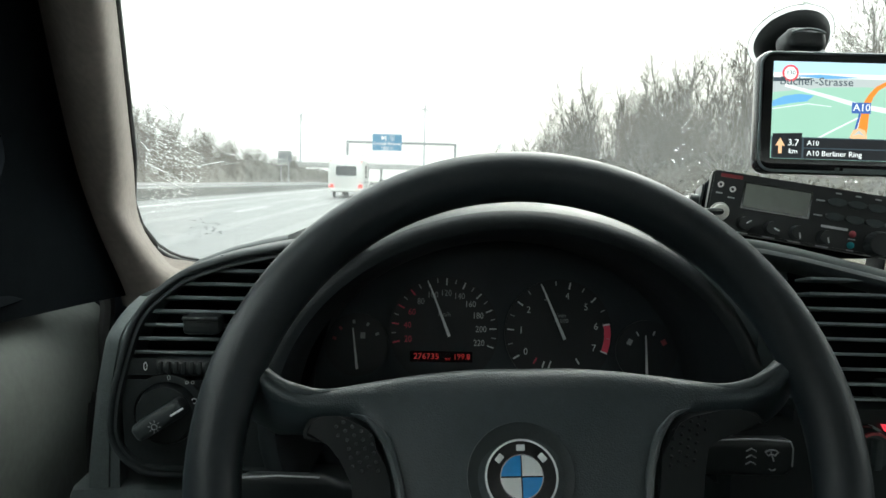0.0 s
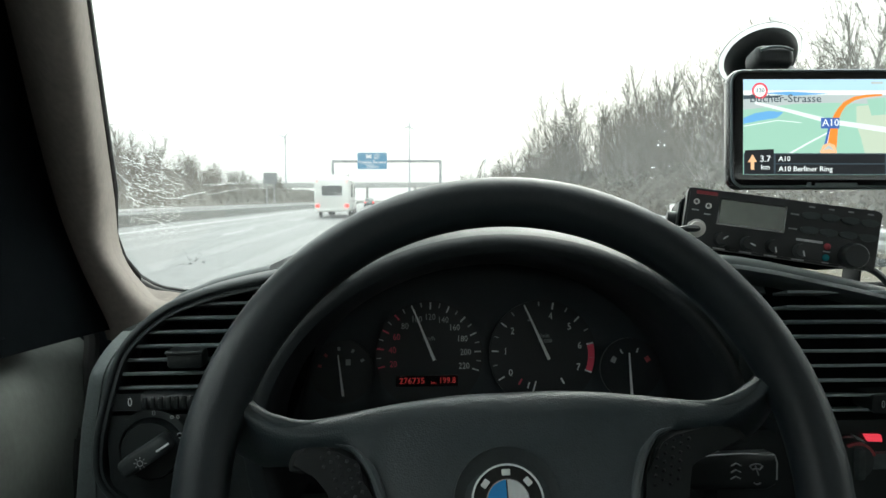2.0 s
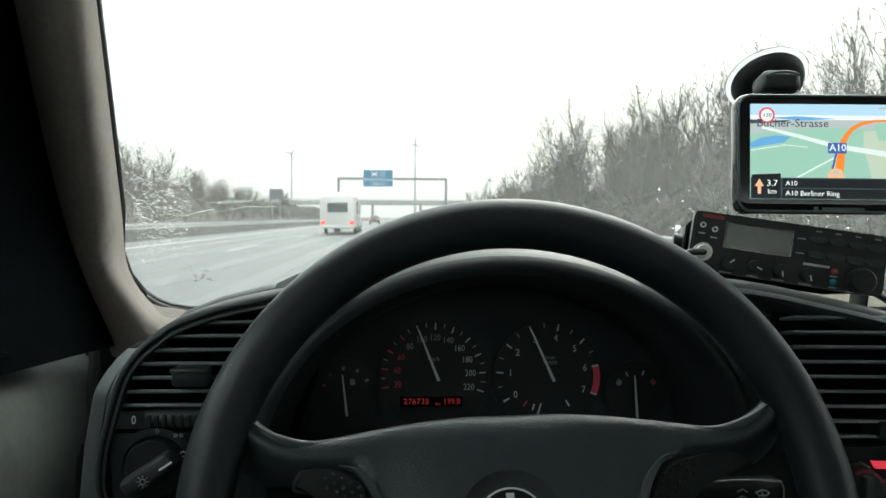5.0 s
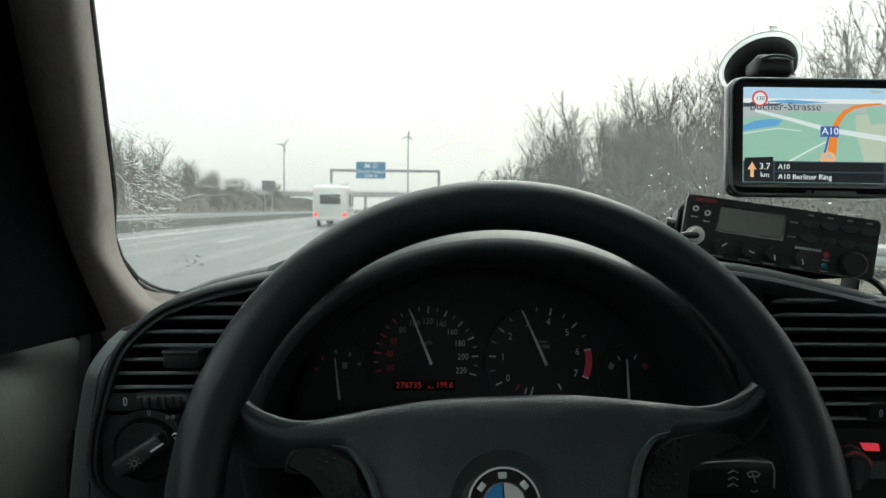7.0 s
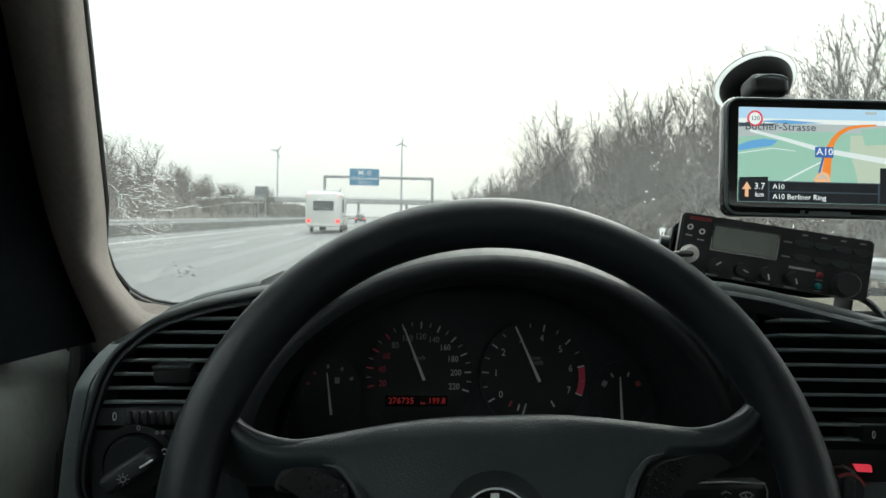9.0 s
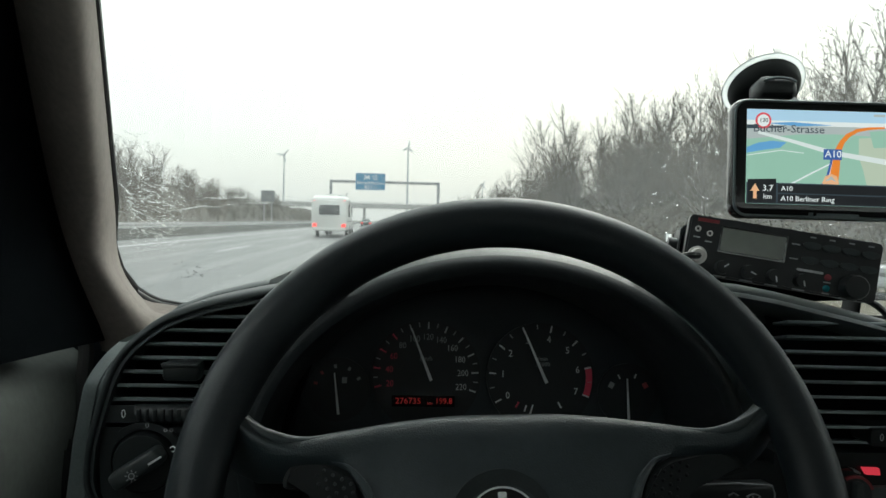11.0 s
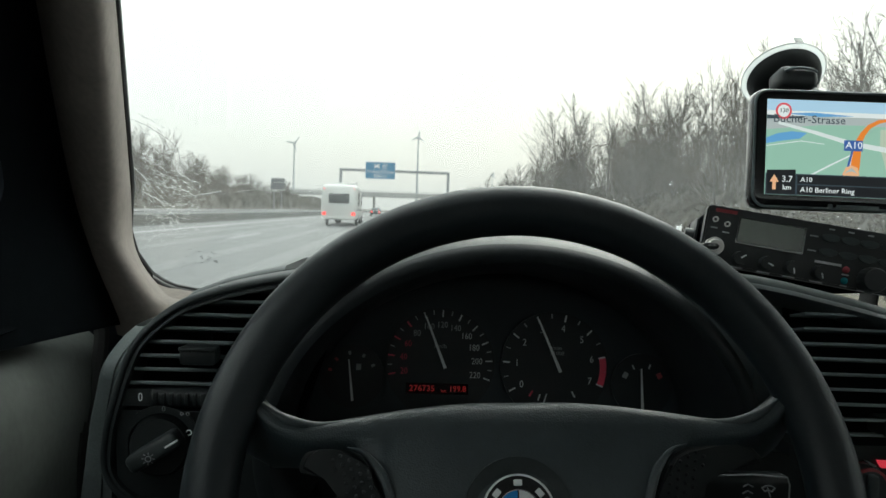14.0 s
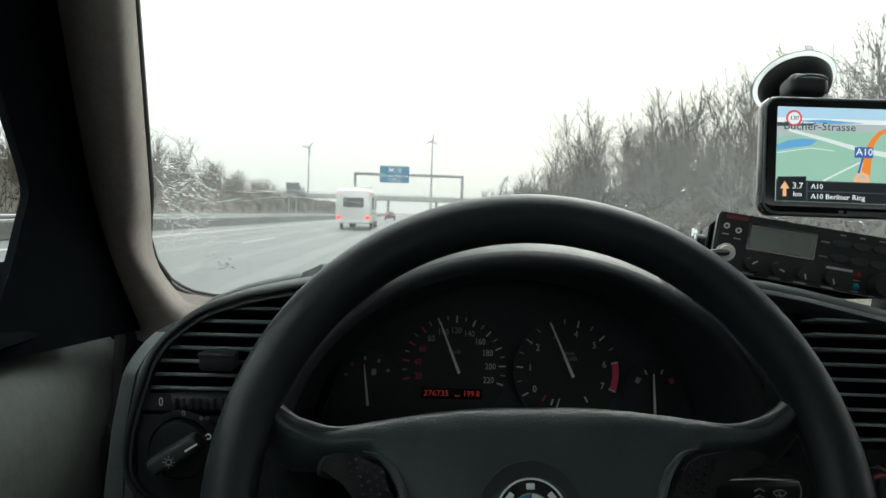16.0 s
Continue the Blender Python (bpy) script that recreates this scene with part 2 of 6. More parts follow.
def round_rect(cx, cz, w, h, r, n=5):
    out = []
    for sx, sz, a in ((1, 1, 0), (1, -1, 90), (-1, -1, 180), (-1, 1, 270)):
        for i in range(n):
            t = radians(a + 90 * i / (n - 1))
            out.append((cx + sx * (w / 2 - r) + r * math.sin(t), cz + sz * (h / 2 - r) + r * math.cos(t)))
    return out


def letters(text, size, x, z, y, parent, material, name="lettering", tilt=0.0, label="", align="CENTER", bold=0.0, squeeze=1.0):
    """Printed characters, as a thin mesh that faces the driver in the xz plane of its parent."""
    cu = bpy.data.curves.new(name, "FONT")
    cu.body, cu.size, cu.align_x, cu.align_y = text, size, align, "CENTER"
    cu.extrude, cu.offset, cu.resolution_u = 0.00012 + size * 0.004, bold, 2
    tmp = bpy.data.objects.new(name, cu)
    scene.collection.objects.link(tmp)
    me = bpy.data.meshes.new_from_object(tmp.evaluated_get(bpy.context.evaluated_depsgraph_get()))
    bpy.data.objects.remove(tmp)
    me.transform(pose(x, y, z, 90, 0, 0) @ Matrix.Rotation(radians(-tilt), 4, "Z") @ Matrix.Diagonal((squeeze, 1, 1, 1)))
    me.materials.clear()
    me.materials.append(M[material] if isinstance(material, str) else material)
    ob = new(name, me)
    ob.parent = parent
    if label:
        tagged(ob, label)
    return ob


def smooth_line(knots, n):
    """A Catmull-Rom line through knots."""
    k = [Vector(p) for p in knots]
    k = [2 * k[0] - k[1]] + k + [2 * k[-1] - k[-2]]
    out = []
    for i in range(n + 1):
        u = i / n * (len(k) - 3)
        j = min(int(u), len(k) - 4)
        t = u - j
        a, b, c, d = k[j:j + 4]
        out.append(0.5 * (2 * b + (c - a) * t + (2 * a - 5 * b + 4 * c - d) * t * t + (3 * b - a - 3 * c + d) * t ** 3))
    return out


# ---- the ground, the road ----
MID = 0.46  # the car's centre line
M.update(
    asphalt=mat("wet_asphalt", (0.05, 0.053, 0.055), 0.55, vary=0.25, scale=0.35, bump=0.4, bump_scale=60),
    grass=mat("winter_grass", (0.050, 0.044, 0.026), 0.95, second=(0.10, 0.086, 0.055), scale=0.25, bump=0.8, bump_scale=9),
    paint=mat("road_paint", (0.24, 0.245, 0.245), 0.4, vary=0.15, scale=3),
    zinc=mat("galvanised_steel", (0.28, 0.29, 0.30), 0.55, 0.6, vary=0.2, scale=4),
    gantry=mat("gantry_paint", (0.17, 0.18, 0.19), 0.5, 0.3, vary=0.15, scale=2),
    sign_blue=mat("sign_blue", (0.035, 0.17, 0.30), 0.4, vary=0.1, scale=2),
    sign_white=mat("sign_white", (0.75, 0.77, 0.78), 0.45, vary=0.05, scale=2),
    sign_back=mat("sign_back", (0.12, 0.125, 0.13), 0.6, 0.3, vary=0.2, scale=2),
    bark=mat("bark", (0.075, 0.068, 0.058), 0.9, second=(0.15, 0.138, 0.12), scale=3),
    twig=mat("twigs", (0.040, 0.032, 0.022), 0.9, second=(0.080, 0.066, 0.047), scale=0.6, island=True),
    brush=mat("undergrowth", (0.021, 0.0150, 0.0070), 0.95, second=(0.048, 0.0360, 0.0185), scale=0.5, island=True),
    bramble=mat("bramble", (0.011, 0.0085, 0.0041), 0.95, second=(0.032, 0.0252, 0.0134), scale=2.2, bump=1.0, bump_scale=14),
    # paler copy of bramble: haze over the far side put into its colour
    hazed_bramble=mat("hazed_bramble", (0.056, 0.052, 0.043), 0.95, second=(0.102, 0.095, 0.080), scale=1.6, bump=1.0, bump_scale=10),
    turbine=mat("turbine_paint", (0.34, 0.36, 0.38), 0.5, vary=0.05, scale=0.1),
    wet_concrete=mat("wet_concrete", (0.055, 0.057, 0.053), 0.85, spec=0.2, vary=0.3, scale=1.2),
    concrete=mat("bridge_concrete", (0.30, 0.30, 0.29), 0.85, vary=0.2, scale=0.3),
    caravan=mat("caravan_shell", (0.55, 0.55, 0.53), 0.35, vary=0.05, scale=1.5, coat=0.3),
    tint=mat("tinted_glass", (0.03, 0.034, 0.036), 0.08, vary=0.2, scale=2),
    car_black=mat("black_paint", (0.018, 0.019, 0.021), 0.2, vary=0.2, scale=3, coat=0.7),
    tyre=mat("tyre_rubber", (0.02, 0.02, 0.02), 0.85, vary=0.2, scale=8),
    alloy=mat("alloy", (0.45, 0.45, 0.46), 0.35, 0.8, vary=0.1, scale=8),
    post_white=mat("post_white", (0.72, 0.73, 0.72), 0.5, vary=0.06, scale=4),
)
M["tail"] = lit("tail_lamp", (1.0, 0.05, 0.04), 1.6)

bm = bmesh.new()
slab_z(bm, [(-3500, -400), (3500, -400), (3500, 4400), (-3500, 4400)], -0.5, 0)
structure("ground", bm, "grass", "flat winter verge and fields of pale dry grass", "ground")
bm = bmesh.new()
slab_z(bm, [(-11.7, -120), (5.2, -120), (5.2, 1500), (-11.7, 1500)], -0.05, 0.03)
structure("road", bm, "asphalt", "wet grey motorway carriageway with three lanes", "road")
M["track"] = mat("rolled_wet_asphalt", (0.048, 0.051, 0.053), 0.48, vary=0.3, scale=0.8, bump=0.25, bump_scale=60)
bm = bmesh.new()
for lane in (0.46, -3.29, -7.04):
    for s in (-0.78, 0.78):  # bands polished by wheels, uneven along their length
        rows = []
        for y in range(-60, 700, 10):
            c, w = lane + s + 0.10 * noise.noise(V(0.05 * y, lane, s)), 0.27 + 0.08 * noise.noise(V(0.09 * y, lane, 3 + s))
            rows.append([V(c - w, y, 0.0345), V(c + w, y, 0.0345), V(c + w, y, 0.028), V(c - w, y, 0.028)])
        loft(bm, rows, caps=True)
structure("road_wheel_tracks", bm, "track", "smoother wet bands where wheels have rolled", "road")
bm = bmesh.new()
slab_z(bm, [(-29.5, -120), (-15.5, -120), (-15.5, 1500), (-29.5, 1500)], -0.05, 0.03)
structure("road_opposite", bm, "asphalt", "wet grey carriageway of the opposite direction", "road")


def road_line(x, y0, y1, w):
    b = bmesh.new()
    slab_z(b, [(x - w / 2, y0), (x + w / 2, y0), (x + w / 2, y1), (x - w / 2, y1)], 0.0302, 0.0345)
    return b


road_ob = bpy.data.objects["road"]
for x, w in ((-9.5, 0.3), (2.0, 0.3)):
    part("edge_line", road_line(x, -60, 600, w), "paint", road_ob, "solid white edge line, worn and wet")
for x in (-5.65, -1.85):
    for k in range(24):
        part("lane_dash", road_line(x, -10 + 18 * k, -4 + 18 * k, 0.15), "paint", road_ob)


def guardrail(x, side, y0, y1, label):
    """A W-beam on posts, every four metres a post; side: where the beam faces."""
    g = thing("guardrail", (x, y0, 0), label, "guardrail", "crash barriers along the road")
    b = bmesh.new()
    prof = [(0.0, 0.45), (0.05, 0.49), (0.05, 0.55), (0.01, 0.60), (0.05, 0.65), (0.05, 0.71), (0.0, 0.75)]
    rows = []
    for y in (0, y1 - y0):
        rows.append([V(side * px, y, z) for px, z in prof] + [V(side * (px - 0.006), y, z) for px, z in reversed(prof)])
    loft(b, rows, caps=True)
    part("beam", b, "zinc", g)
    b = bmesh.new()
    box(b, (-side * 0.07, 0.5, 0.33), (0.06, 0.1, 0.7), 0.008)
    first = part("post", b, "zinc", g)
    for k in range(1, int(min(y1 - y0, 240) / 4)):
        o = new("post", first.data)
        o.parent = g
        o.location = (0, 4 * k, 0)
    return g


guardrail(6.3, -1, -8, 420, "galvanised steel crash barrier beside the hard shoulder")
barrier = thing("concrete_barrier", (-12.1, -8, 0), "low dark wet concrete barrier along the median", "barrier")
prof = [(0.26, 0), (0.26, 0.06), (0.15, 0.20), (0.10, 0.50), (0.06, 0.54), (-0.06, 0.54), (-0.10, 0.50), (-0.15, 0.20), (-0.26, 0.06), (-0.26, 0)]
for k in range(72):
    if k == 0:
        bm = bmesh.new()
        loft(bm, [[V(px, y, z) for px, z in prof] for y in (0.0, 5.97)], caps=True)
        first = part("barrier_section", bm, "wet_concrete", barrier)
    else:
        o = new("barrier_section", first.data)
        o.parent = barrier
        o.location = (0, 6.0 * k, 0)
guardrail(-13.1, 1, -8, 420, "galvanised steel crash barrier along the median")
guardrail(-14.4, -1, -8, 420, "galvanised steel crash barrier facing the opposite lanes")

# white posts with a black slanted band
post0 = thing("delineator_post", (7.1, 19.5, 0), "white plastic roadside marker post with black band", "marker post", "marker posts")
bm = bmesh.new()
box(bm, (0, 0, 0.5), (0.12, 0.10, 1.0), 0.02)
part("post", bm, "post_white", post0)
bm = bmesh.new()
box(bm, (0, 0, 0.80), (0.126, 0.106, 0.22), 0.02, Matrix.Rotation(radians(12), 4, "Y"))
part("band", bm, "black", post0, "slanted black band")
bm = bmesh.new()
box(bm, (0, -0.055, 0.80), (0.04, 0.01, 0.16), 0.003)
part("reflector", bm, "sign_white", post0, "pale reflector")
for k in range(1, 6):
    copy_thing(post0, pose(7.1, 19.5 + 50 * k, 0))


# ---- gantry with its sign ----
GY = 150.0
gan = thing("sign_gantry", (-1.3, GY, 0), "grey steel portal gantry standing across the motorway", "gantry")
for x in (-10.2, 10.3):
    bm = bmesh.new()
    box(bm, (x, 0, 4.2), (0.5, 0.5, 8.4), 0.06)
    part("leg", bm, "gantry", gan)
    bm = bmesh.new()
    box(bm, (x, 0, 0.15), (1.1, 1.1, 0.3), 0.04)
    part("footing", bm, "concrete", gan, "concrete footing")
bm = bmesh.new()
box(bm, (0.05, 0, 8.55), (21.0, 0.45, 0.5), 0.06)
part("crossbeam", bm, "gantry", gan)
bm = bmesh.new()
for x in (-3.8, -1.4):
    box(bm, (x, -0.32, 8.5), (0.15, 0.2, 3.0), 0.02)
part("hanger", bm, "gantry", gan)
bm = bmesh.new()
slab(bm, round_rect(-2.7, 8.6, 5.7, 3.25, 0.18), -0.50, -0.44)
board = part("sign_panel", bm, "sign_white", gan, "blue direction sign with white edge")
bm = bmesh.new()
slab(bm, round_rect(-2.7, 8.6, 5.58, 3.13, 0.14), -0.508, -0.501)
part("sign_face", bm, "sign_blue", board)
letters("Dreieck Pankow", 0.80, -2.7, 8.35, -0.515, board, "sign_white", squeeze=0.95)
letters("3500 m", 0.80, -2.7, 7.55, -0.515, board, "sign_white")
bm = bmesh.new()
ring(bm, -1.85, 9.42, 0.42, 0.48, -0.516, -0.508, 28)
part("number_ring", bm, "sign_white", board)
letters("35", 0.62, -1.85, 9.40, -0.515, board, "sign_white")
bm = bmesh.new()
for a in (32, -32):
    box(bm, (-3.35, -0.512, 9.42), (1.25, 0.008, 0.20), 0, Matrix.Rotation(radians(a), 4, "Y"))
part("junction_symbol", bm, "sign_white", board, "white crossing-roads symbol")

# ---- back of a sign over the far lanes ----
sb = thing("road_sign", (-29.5, 190, 0), "dark back of a road sign on two tall posts", "road sign")
for x in (-0.9, 0.9):
    bm = bmesh.new()
    cone(bm, (x, 0, 0), (x, 0, 7.6), 0.09, 0.09, 10)
    part("post", bm, "zinc", sb)
bm = bmesh.new()
slab(bm, round_rect(0, 6.5, 3.2, 2.7, 0.12), -0.16, -0.10)
part("panel", bm, "sign_back", sb)


# ---- wind turbines ----
def turbine(x, y, hub, blade, turn):
    w = thing("wind_turbine", (x, y, 0), "pale grey three-bladed wind turbine far across the fields", "wind turbine", "wind turbines on the horizon")
    b = bmesh.new()
    cone(b, (0, 0, 0), (0, 0, hub), hub * 0.018, hub * 0.009, 14)
    part("tower", b, "turbine", w)
    b = bmesh.new()
    box(b, (0, -1, hub), (2.6, 6, 2.6), 0.6)
    part("nacelle", b, "turbine", w)
    b = bmesh.new()
    cone(b, (0, -4, hub), (0, -6, hub), 1.3, 0.4, 12)
    part("hub", b, "turbine", w)
    for k in range(3):
        a = radians(turn + 120 * k)
        d, n = V(math.sin(a), 0, math.cos(a)), V(math.cos(a), 0, -math.sin(a))
        b = bmesh.new()
        rows = []
        for u, c in ((0.0, 0.7), (0.18, 1.5), (0.5, 1.0), (1.0, 0.25)):
            p = V(0, -5, hub) + d * blade * u
            rows.append([p + n * c, p + V(0, 0.35 * c, 0), p - n * c * 0.6, p - V(0, 0.35 * c, 0)])
        loft(b, rows, caps=True)
        part("blade", b, "turbine", w)


turbine(20.0, 980, 92.5, 11, 5)
turbine(-136.0, 1000, 81.0, 11, 40)
turbine(140.0, 1200, 60.0, 8, 20)

# ---- the bridge over the motorway ----
br = thing("road_bridge", (0, 345, 0), "pale concrete road bridge crossing over the motorway", "bridge")
bm = bmesh.new()
box(bm, (0, 0, 7.4), (104, 9, 1.5), 0.1)
part("deck", bm, "concrete", br)
for y in (-4.4, 4.4):
    bm = bmesh.new()
    box(bm, (0, y, 8.45), (104, 0.3, 0.55), 0.05)
    part("parapet", bm, "concrete", br)
    bm = bmesh.new()
    box(bm, (0, y, 9.35), (104, 0.08, 0.08))
    for k in range(27):
        box(bm, (-52 + 4 * k, y, 9.0), (0.08, 0.08, 0.7))
    part("railing", bm, "zinc", br)
for x in (-30, -11.6, 9.5):
    for y in (-2.5, 2.5):
        bm = bmesh.new()
        cone(bm, (x, y, 0), (x, y, 6.8), 0.5, 0.5, 14)
        part("pier", bm, "concrete", br)
for s in (-1, 1):
    bm = bmesh.new()
    rows = []
    for u, h, w in ((0, 6.6, 7), (20, 6.2, 7.5), (70, 0.0, 9)):
        x = s * (48 + u)
        rows.append([V(x, -w - 2 * h, 0), V(x, -w, h), V(x, w, h), V(x, w + 2 * h, 0)])
    x = s * 36
    rows.insert(0, [V(x, -8, 0), V(x, -7, 0.05), V(x, 7, 0.05), V(x, 8, 0)])
    loft(bm, rows, closed=False)
    part("embankment", bm, "grass", br, "grassy embankment at the bridge end")


# ---- bare trees ----
def limb_tree(seed, height, stems, spread):
    """Segments of a bare tree: wood (stems and limbs) and the fine twigs."""
    rnd = random.Random(seed)
    wood, twigs = [], []

    def shoot(p, d, length, r, steps, lift, out):
        """One tapering shoot that bends upwards; returns its points and directions."""
        line = []
        for i in range(steps):
            d = (d + V(rnd.gauss(0, 0.07), rnd.gauss(0, 0.07), lift)).normalized()
            q = p + d * (length / steps)
            r2 = r * (1 - 0.75 / steps)
            out.append((p, q, r, r2))
            line.append((q, d, r2))
            p, r = q, r2
        return line

    def aside(d, angle):
        a = rnd.uniform(0, 2 * math.pi)
        u = d.cross(V(math.cos(a), math.sin(a), 0.3)).normalized()
        return (d * math.cos(angle) + u * math.sin(angle)).normalized()

    for k in range(stems):
        a = 2.4 * k + seed
        lean = 0.0 if stems == 1 else 0.14
        h = height * rnd.uniform(0.8, 1.0)
        stem = shoot(V(0.25 * k * math.cos(a), 0.25 * k * math.sin(a), 0), V(lean * math.cos(a), lean * math.sin(a), 1).normalized(), h, 0.014 * height / stems ** 0.4, 9, 0.03, wood)
        for i, (p, d, r) in enumerate(stem):
            f = (i + 1) / 9
            if f < 0.22:
                continue
            for _ in range(4):
                long = h * (0.17 + 0.40 * spread * (1.06 - f)) * rnd.uniform(0.7, 1.15)
                limb = shoot(p - d * rnd.uniform(0, h / 9), aside(d, rnd.uniform(0.45, 0.85)), long, max(0.5 * r, 0.019), 4, 0.11, wood)
                for m, (p2, d2, r2) in enumerate(limb):
                    for _ in range(2):
                        twig = shoot(p2, aside(d2, rnd.uniform(0.35, 0.75)), long * rnd.uniform(0.22, 0.42), max(0.6 * r2, 0.0140), 2, 0.10, twigs)
                        p3, d3, r3 = twig[0]
                        shoot(p3, aside(d3, rnd.uniform(0.3, 0.7)), long * rnd.uniform(0.16, 0.30), 0.0115, 1, 0.05, twigs)
    return wood, twigs


def sticks(segs, sides):
    vs, fs = [], []
    for p, q, ra, rb in segs:
        d = (q - p).normalized()
        u = d.cross(V(0.3, 1, 0.2)).normalized()
        w = d.cross(u)
        n0 = len(vs)
        for c, r in ((p, ra), (q, rb)):
            for i in range(sides):
                t = 2 * math.pi * i / sides
                vs.append(c + (math.cos(t) * u + math.sin(t) * w) * r)
        for i in range(sides):
            j = (i + 1) % sides
            fs.append((n0 + i, n0 + j, n0 + sides + j, n0 + sides + i))
    return vs, fs


def stick_mesh(name, segs, sides, material):
    me = bpy.data.meshes.new(name)
    vs, fs = sticks(segs, sides)
    me.from_pydata([tuple(v) for v in vs], [], fs)
    me.materials.append(M[material])
    me.update()
    return me


def tree(seed, height, spread, stems, label):
    t = thing("bare_tree", (0, -300, 0), label, "tree", "bare trees along the motorway")
    wood, twigs = limb_tree(seed, height, stems, spread)
    for nm, segs, n, m in (("trunk", wood, 4, "bark"), ("crown", twigs, 3, "twig")):
        o = new(nm, stick_mesh(nm, segs, n, m))
        o.parent = t
    return t


KINDS = [
    tree(1, 9.0, 0.75, 2, "slender bare roadside tree with fine upright twigs"),
    tree(2, 8.0, 1.15, 3, "bushy bare tree with a wide twiggy crown"),
    tree(3, 10.0, 0.6, 1, "tall slim bare tree with thin upright limbs"),
    tree(4, 7.0, 1.2, 3, "low spreading bare tree above undergrowth"),
    tree(5, 8.5, 0.9, 2, "bare winter tree with grey branching limbs"),
]
rnd = random.Random(11)
places = []
y = 27.0
while y < 210:
    tall = 0.98 + 0.20 * math.sin(y * 0.11) + 0.12 * math.sin(y * 0.37)
    tall *= float(np.interp(y, [27, 60, 110, 210], [1.1, 1.0, 0.75, 0.7]))
    places.append((15.0 + rnd.uniform(-1.0, 5.0), y, tall * rnd.uniform(0.8, 1.1)))
    if y < 200:
        places.append((21 + rnd.uniform(-2, 6), y + rnd.uniform(-2, 2), tall * rnd.uniform(0.95, 1.2)))
    y += rnd.uniform(3.0, 4.8) * (1 if y < 120 else 2.2)
y = 46.0
while y < 270:
    tall = float(np.interp(y, [46, 70, 125, 150, 270], [0.75, 1.0, 1.25, 1.0, 0.9]))
    places.append((-33 - rnd.uniform(0, 8), y, tall * rnd.uniform(0.8, 1.12)))
    y += rnd.uniform(2.2, 3.6) * (1 if y < 150 else 2.0)
for i, (x, y, s) in enumerate(places):
    k = KINDS[rnd.randrange(5)]
    o = copy_thing(k, pose(x, y, 0, 0, 0, rnd.uniform(0, 360)))
    o.scale = (s, s, s)
for x, y, s, k in ((18.2, 66, 1.3, 4), (22.5, 62, 1.4, 0), (27.0, 64, 1.5, 2), (30.0, 60, 1.5, 0), (33.5, 58, 1.55, 1), (37.0, 64, 1.6, 4), (40.5, 60, 1.5, 0), (35.0, 71, 1.7, 1), (31.5, 67, 1.6, 4)):  # the tall group
    o = copy_thing(KINDS[k], pose(x, y, 0, 0, 0, 70 * s))
    o.scale = (0.8 * s, 0.8 * s, s)
for k, (x, y, s) in zip(KINDS, ((24, 42, 1.0), (16, 52, 0.85), (15.2, 64, 1.15), (-36, 75, 1.1), (26, 49, 1.05))):
    k.matrix_world = pose(x, y, 0, 0, 0, 40 * s)
    k.scale = (s, s, s)


def undergrowth(x0, x1, y0, y1, count, height, label, seed, leaves=0, leaf=0.07):
    """Thickets of thin stems."""
    rnd = random.Random(seed)
    segs = []
    for _ in range(count):
        x, y = rnd.uniform(x0, x1), y0 + (y1 - y0) * rnd.random() ** 1.5
        h = height * rnd.uniform(0.5, 1.1) * (0.75 + 0.5 * noise.noise(V(x * 0.12, y * 0.12, seed)))
        p = V(x, y, 0)
        d = V(rnd.gauss(0, 0.3), rnd.gauss(0, 0.3), 1).normalized()
        for i in range(3):
            q = p + d * h / 3
            segs.append((p, q, 0.030 - 0.007 * i, 0.023 - 0.007 * i))
            for _ in range(1 if i else 2):
                e = (d + V(rnd.gauss(0, 0.6), rnd.gauss(0, 0.6), rnd.gauss(0.2, 0.3))).normalized()
                segs.append((q, q + e * h * 0.33, 0.018, 0.008))
            p, d = q, (d + V(rnd.gauss(0, 0.25), rnd.gauss(0, 0.25), 0)).normalized()
    me = bpy.data.meshes.new("undergrowth")
    vs, fs = sticks(segs, 3)
    for p, q, ra, rb in segs:
        for _ in range(leaves):
            c = p.lerp(q, rnd.random()) + V(rnd.gauss(0, 0.08), rnd.gauss(0, 0.08), rnd.gauss(0, 0.08))
            a = V(rnd.gauss(0, 1), rnd.gauss(0, 1), rnd.gauss(0, 1)).normalized() * leaf * rnd.uniform(0.6, 1.5)
            b = a.cross(V(rnd.gauss(0, 1), rnd.gauss(0, 1), rnd.gauss(0, 1))).normalized() * a.length * 0.6
            n0 = len(vs)
            vs += [c - a, c + b, c + a, c - b]
            fs.append((n0, n0 + 1, n0 + 2, n0 + 3))
    me.from_pydata([tuple(v) for v in vs], [], fs)
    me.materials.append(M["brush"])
    o = new("undergrowth", me)
    return tagged(o, label, "undergrowth", "", "stuff")


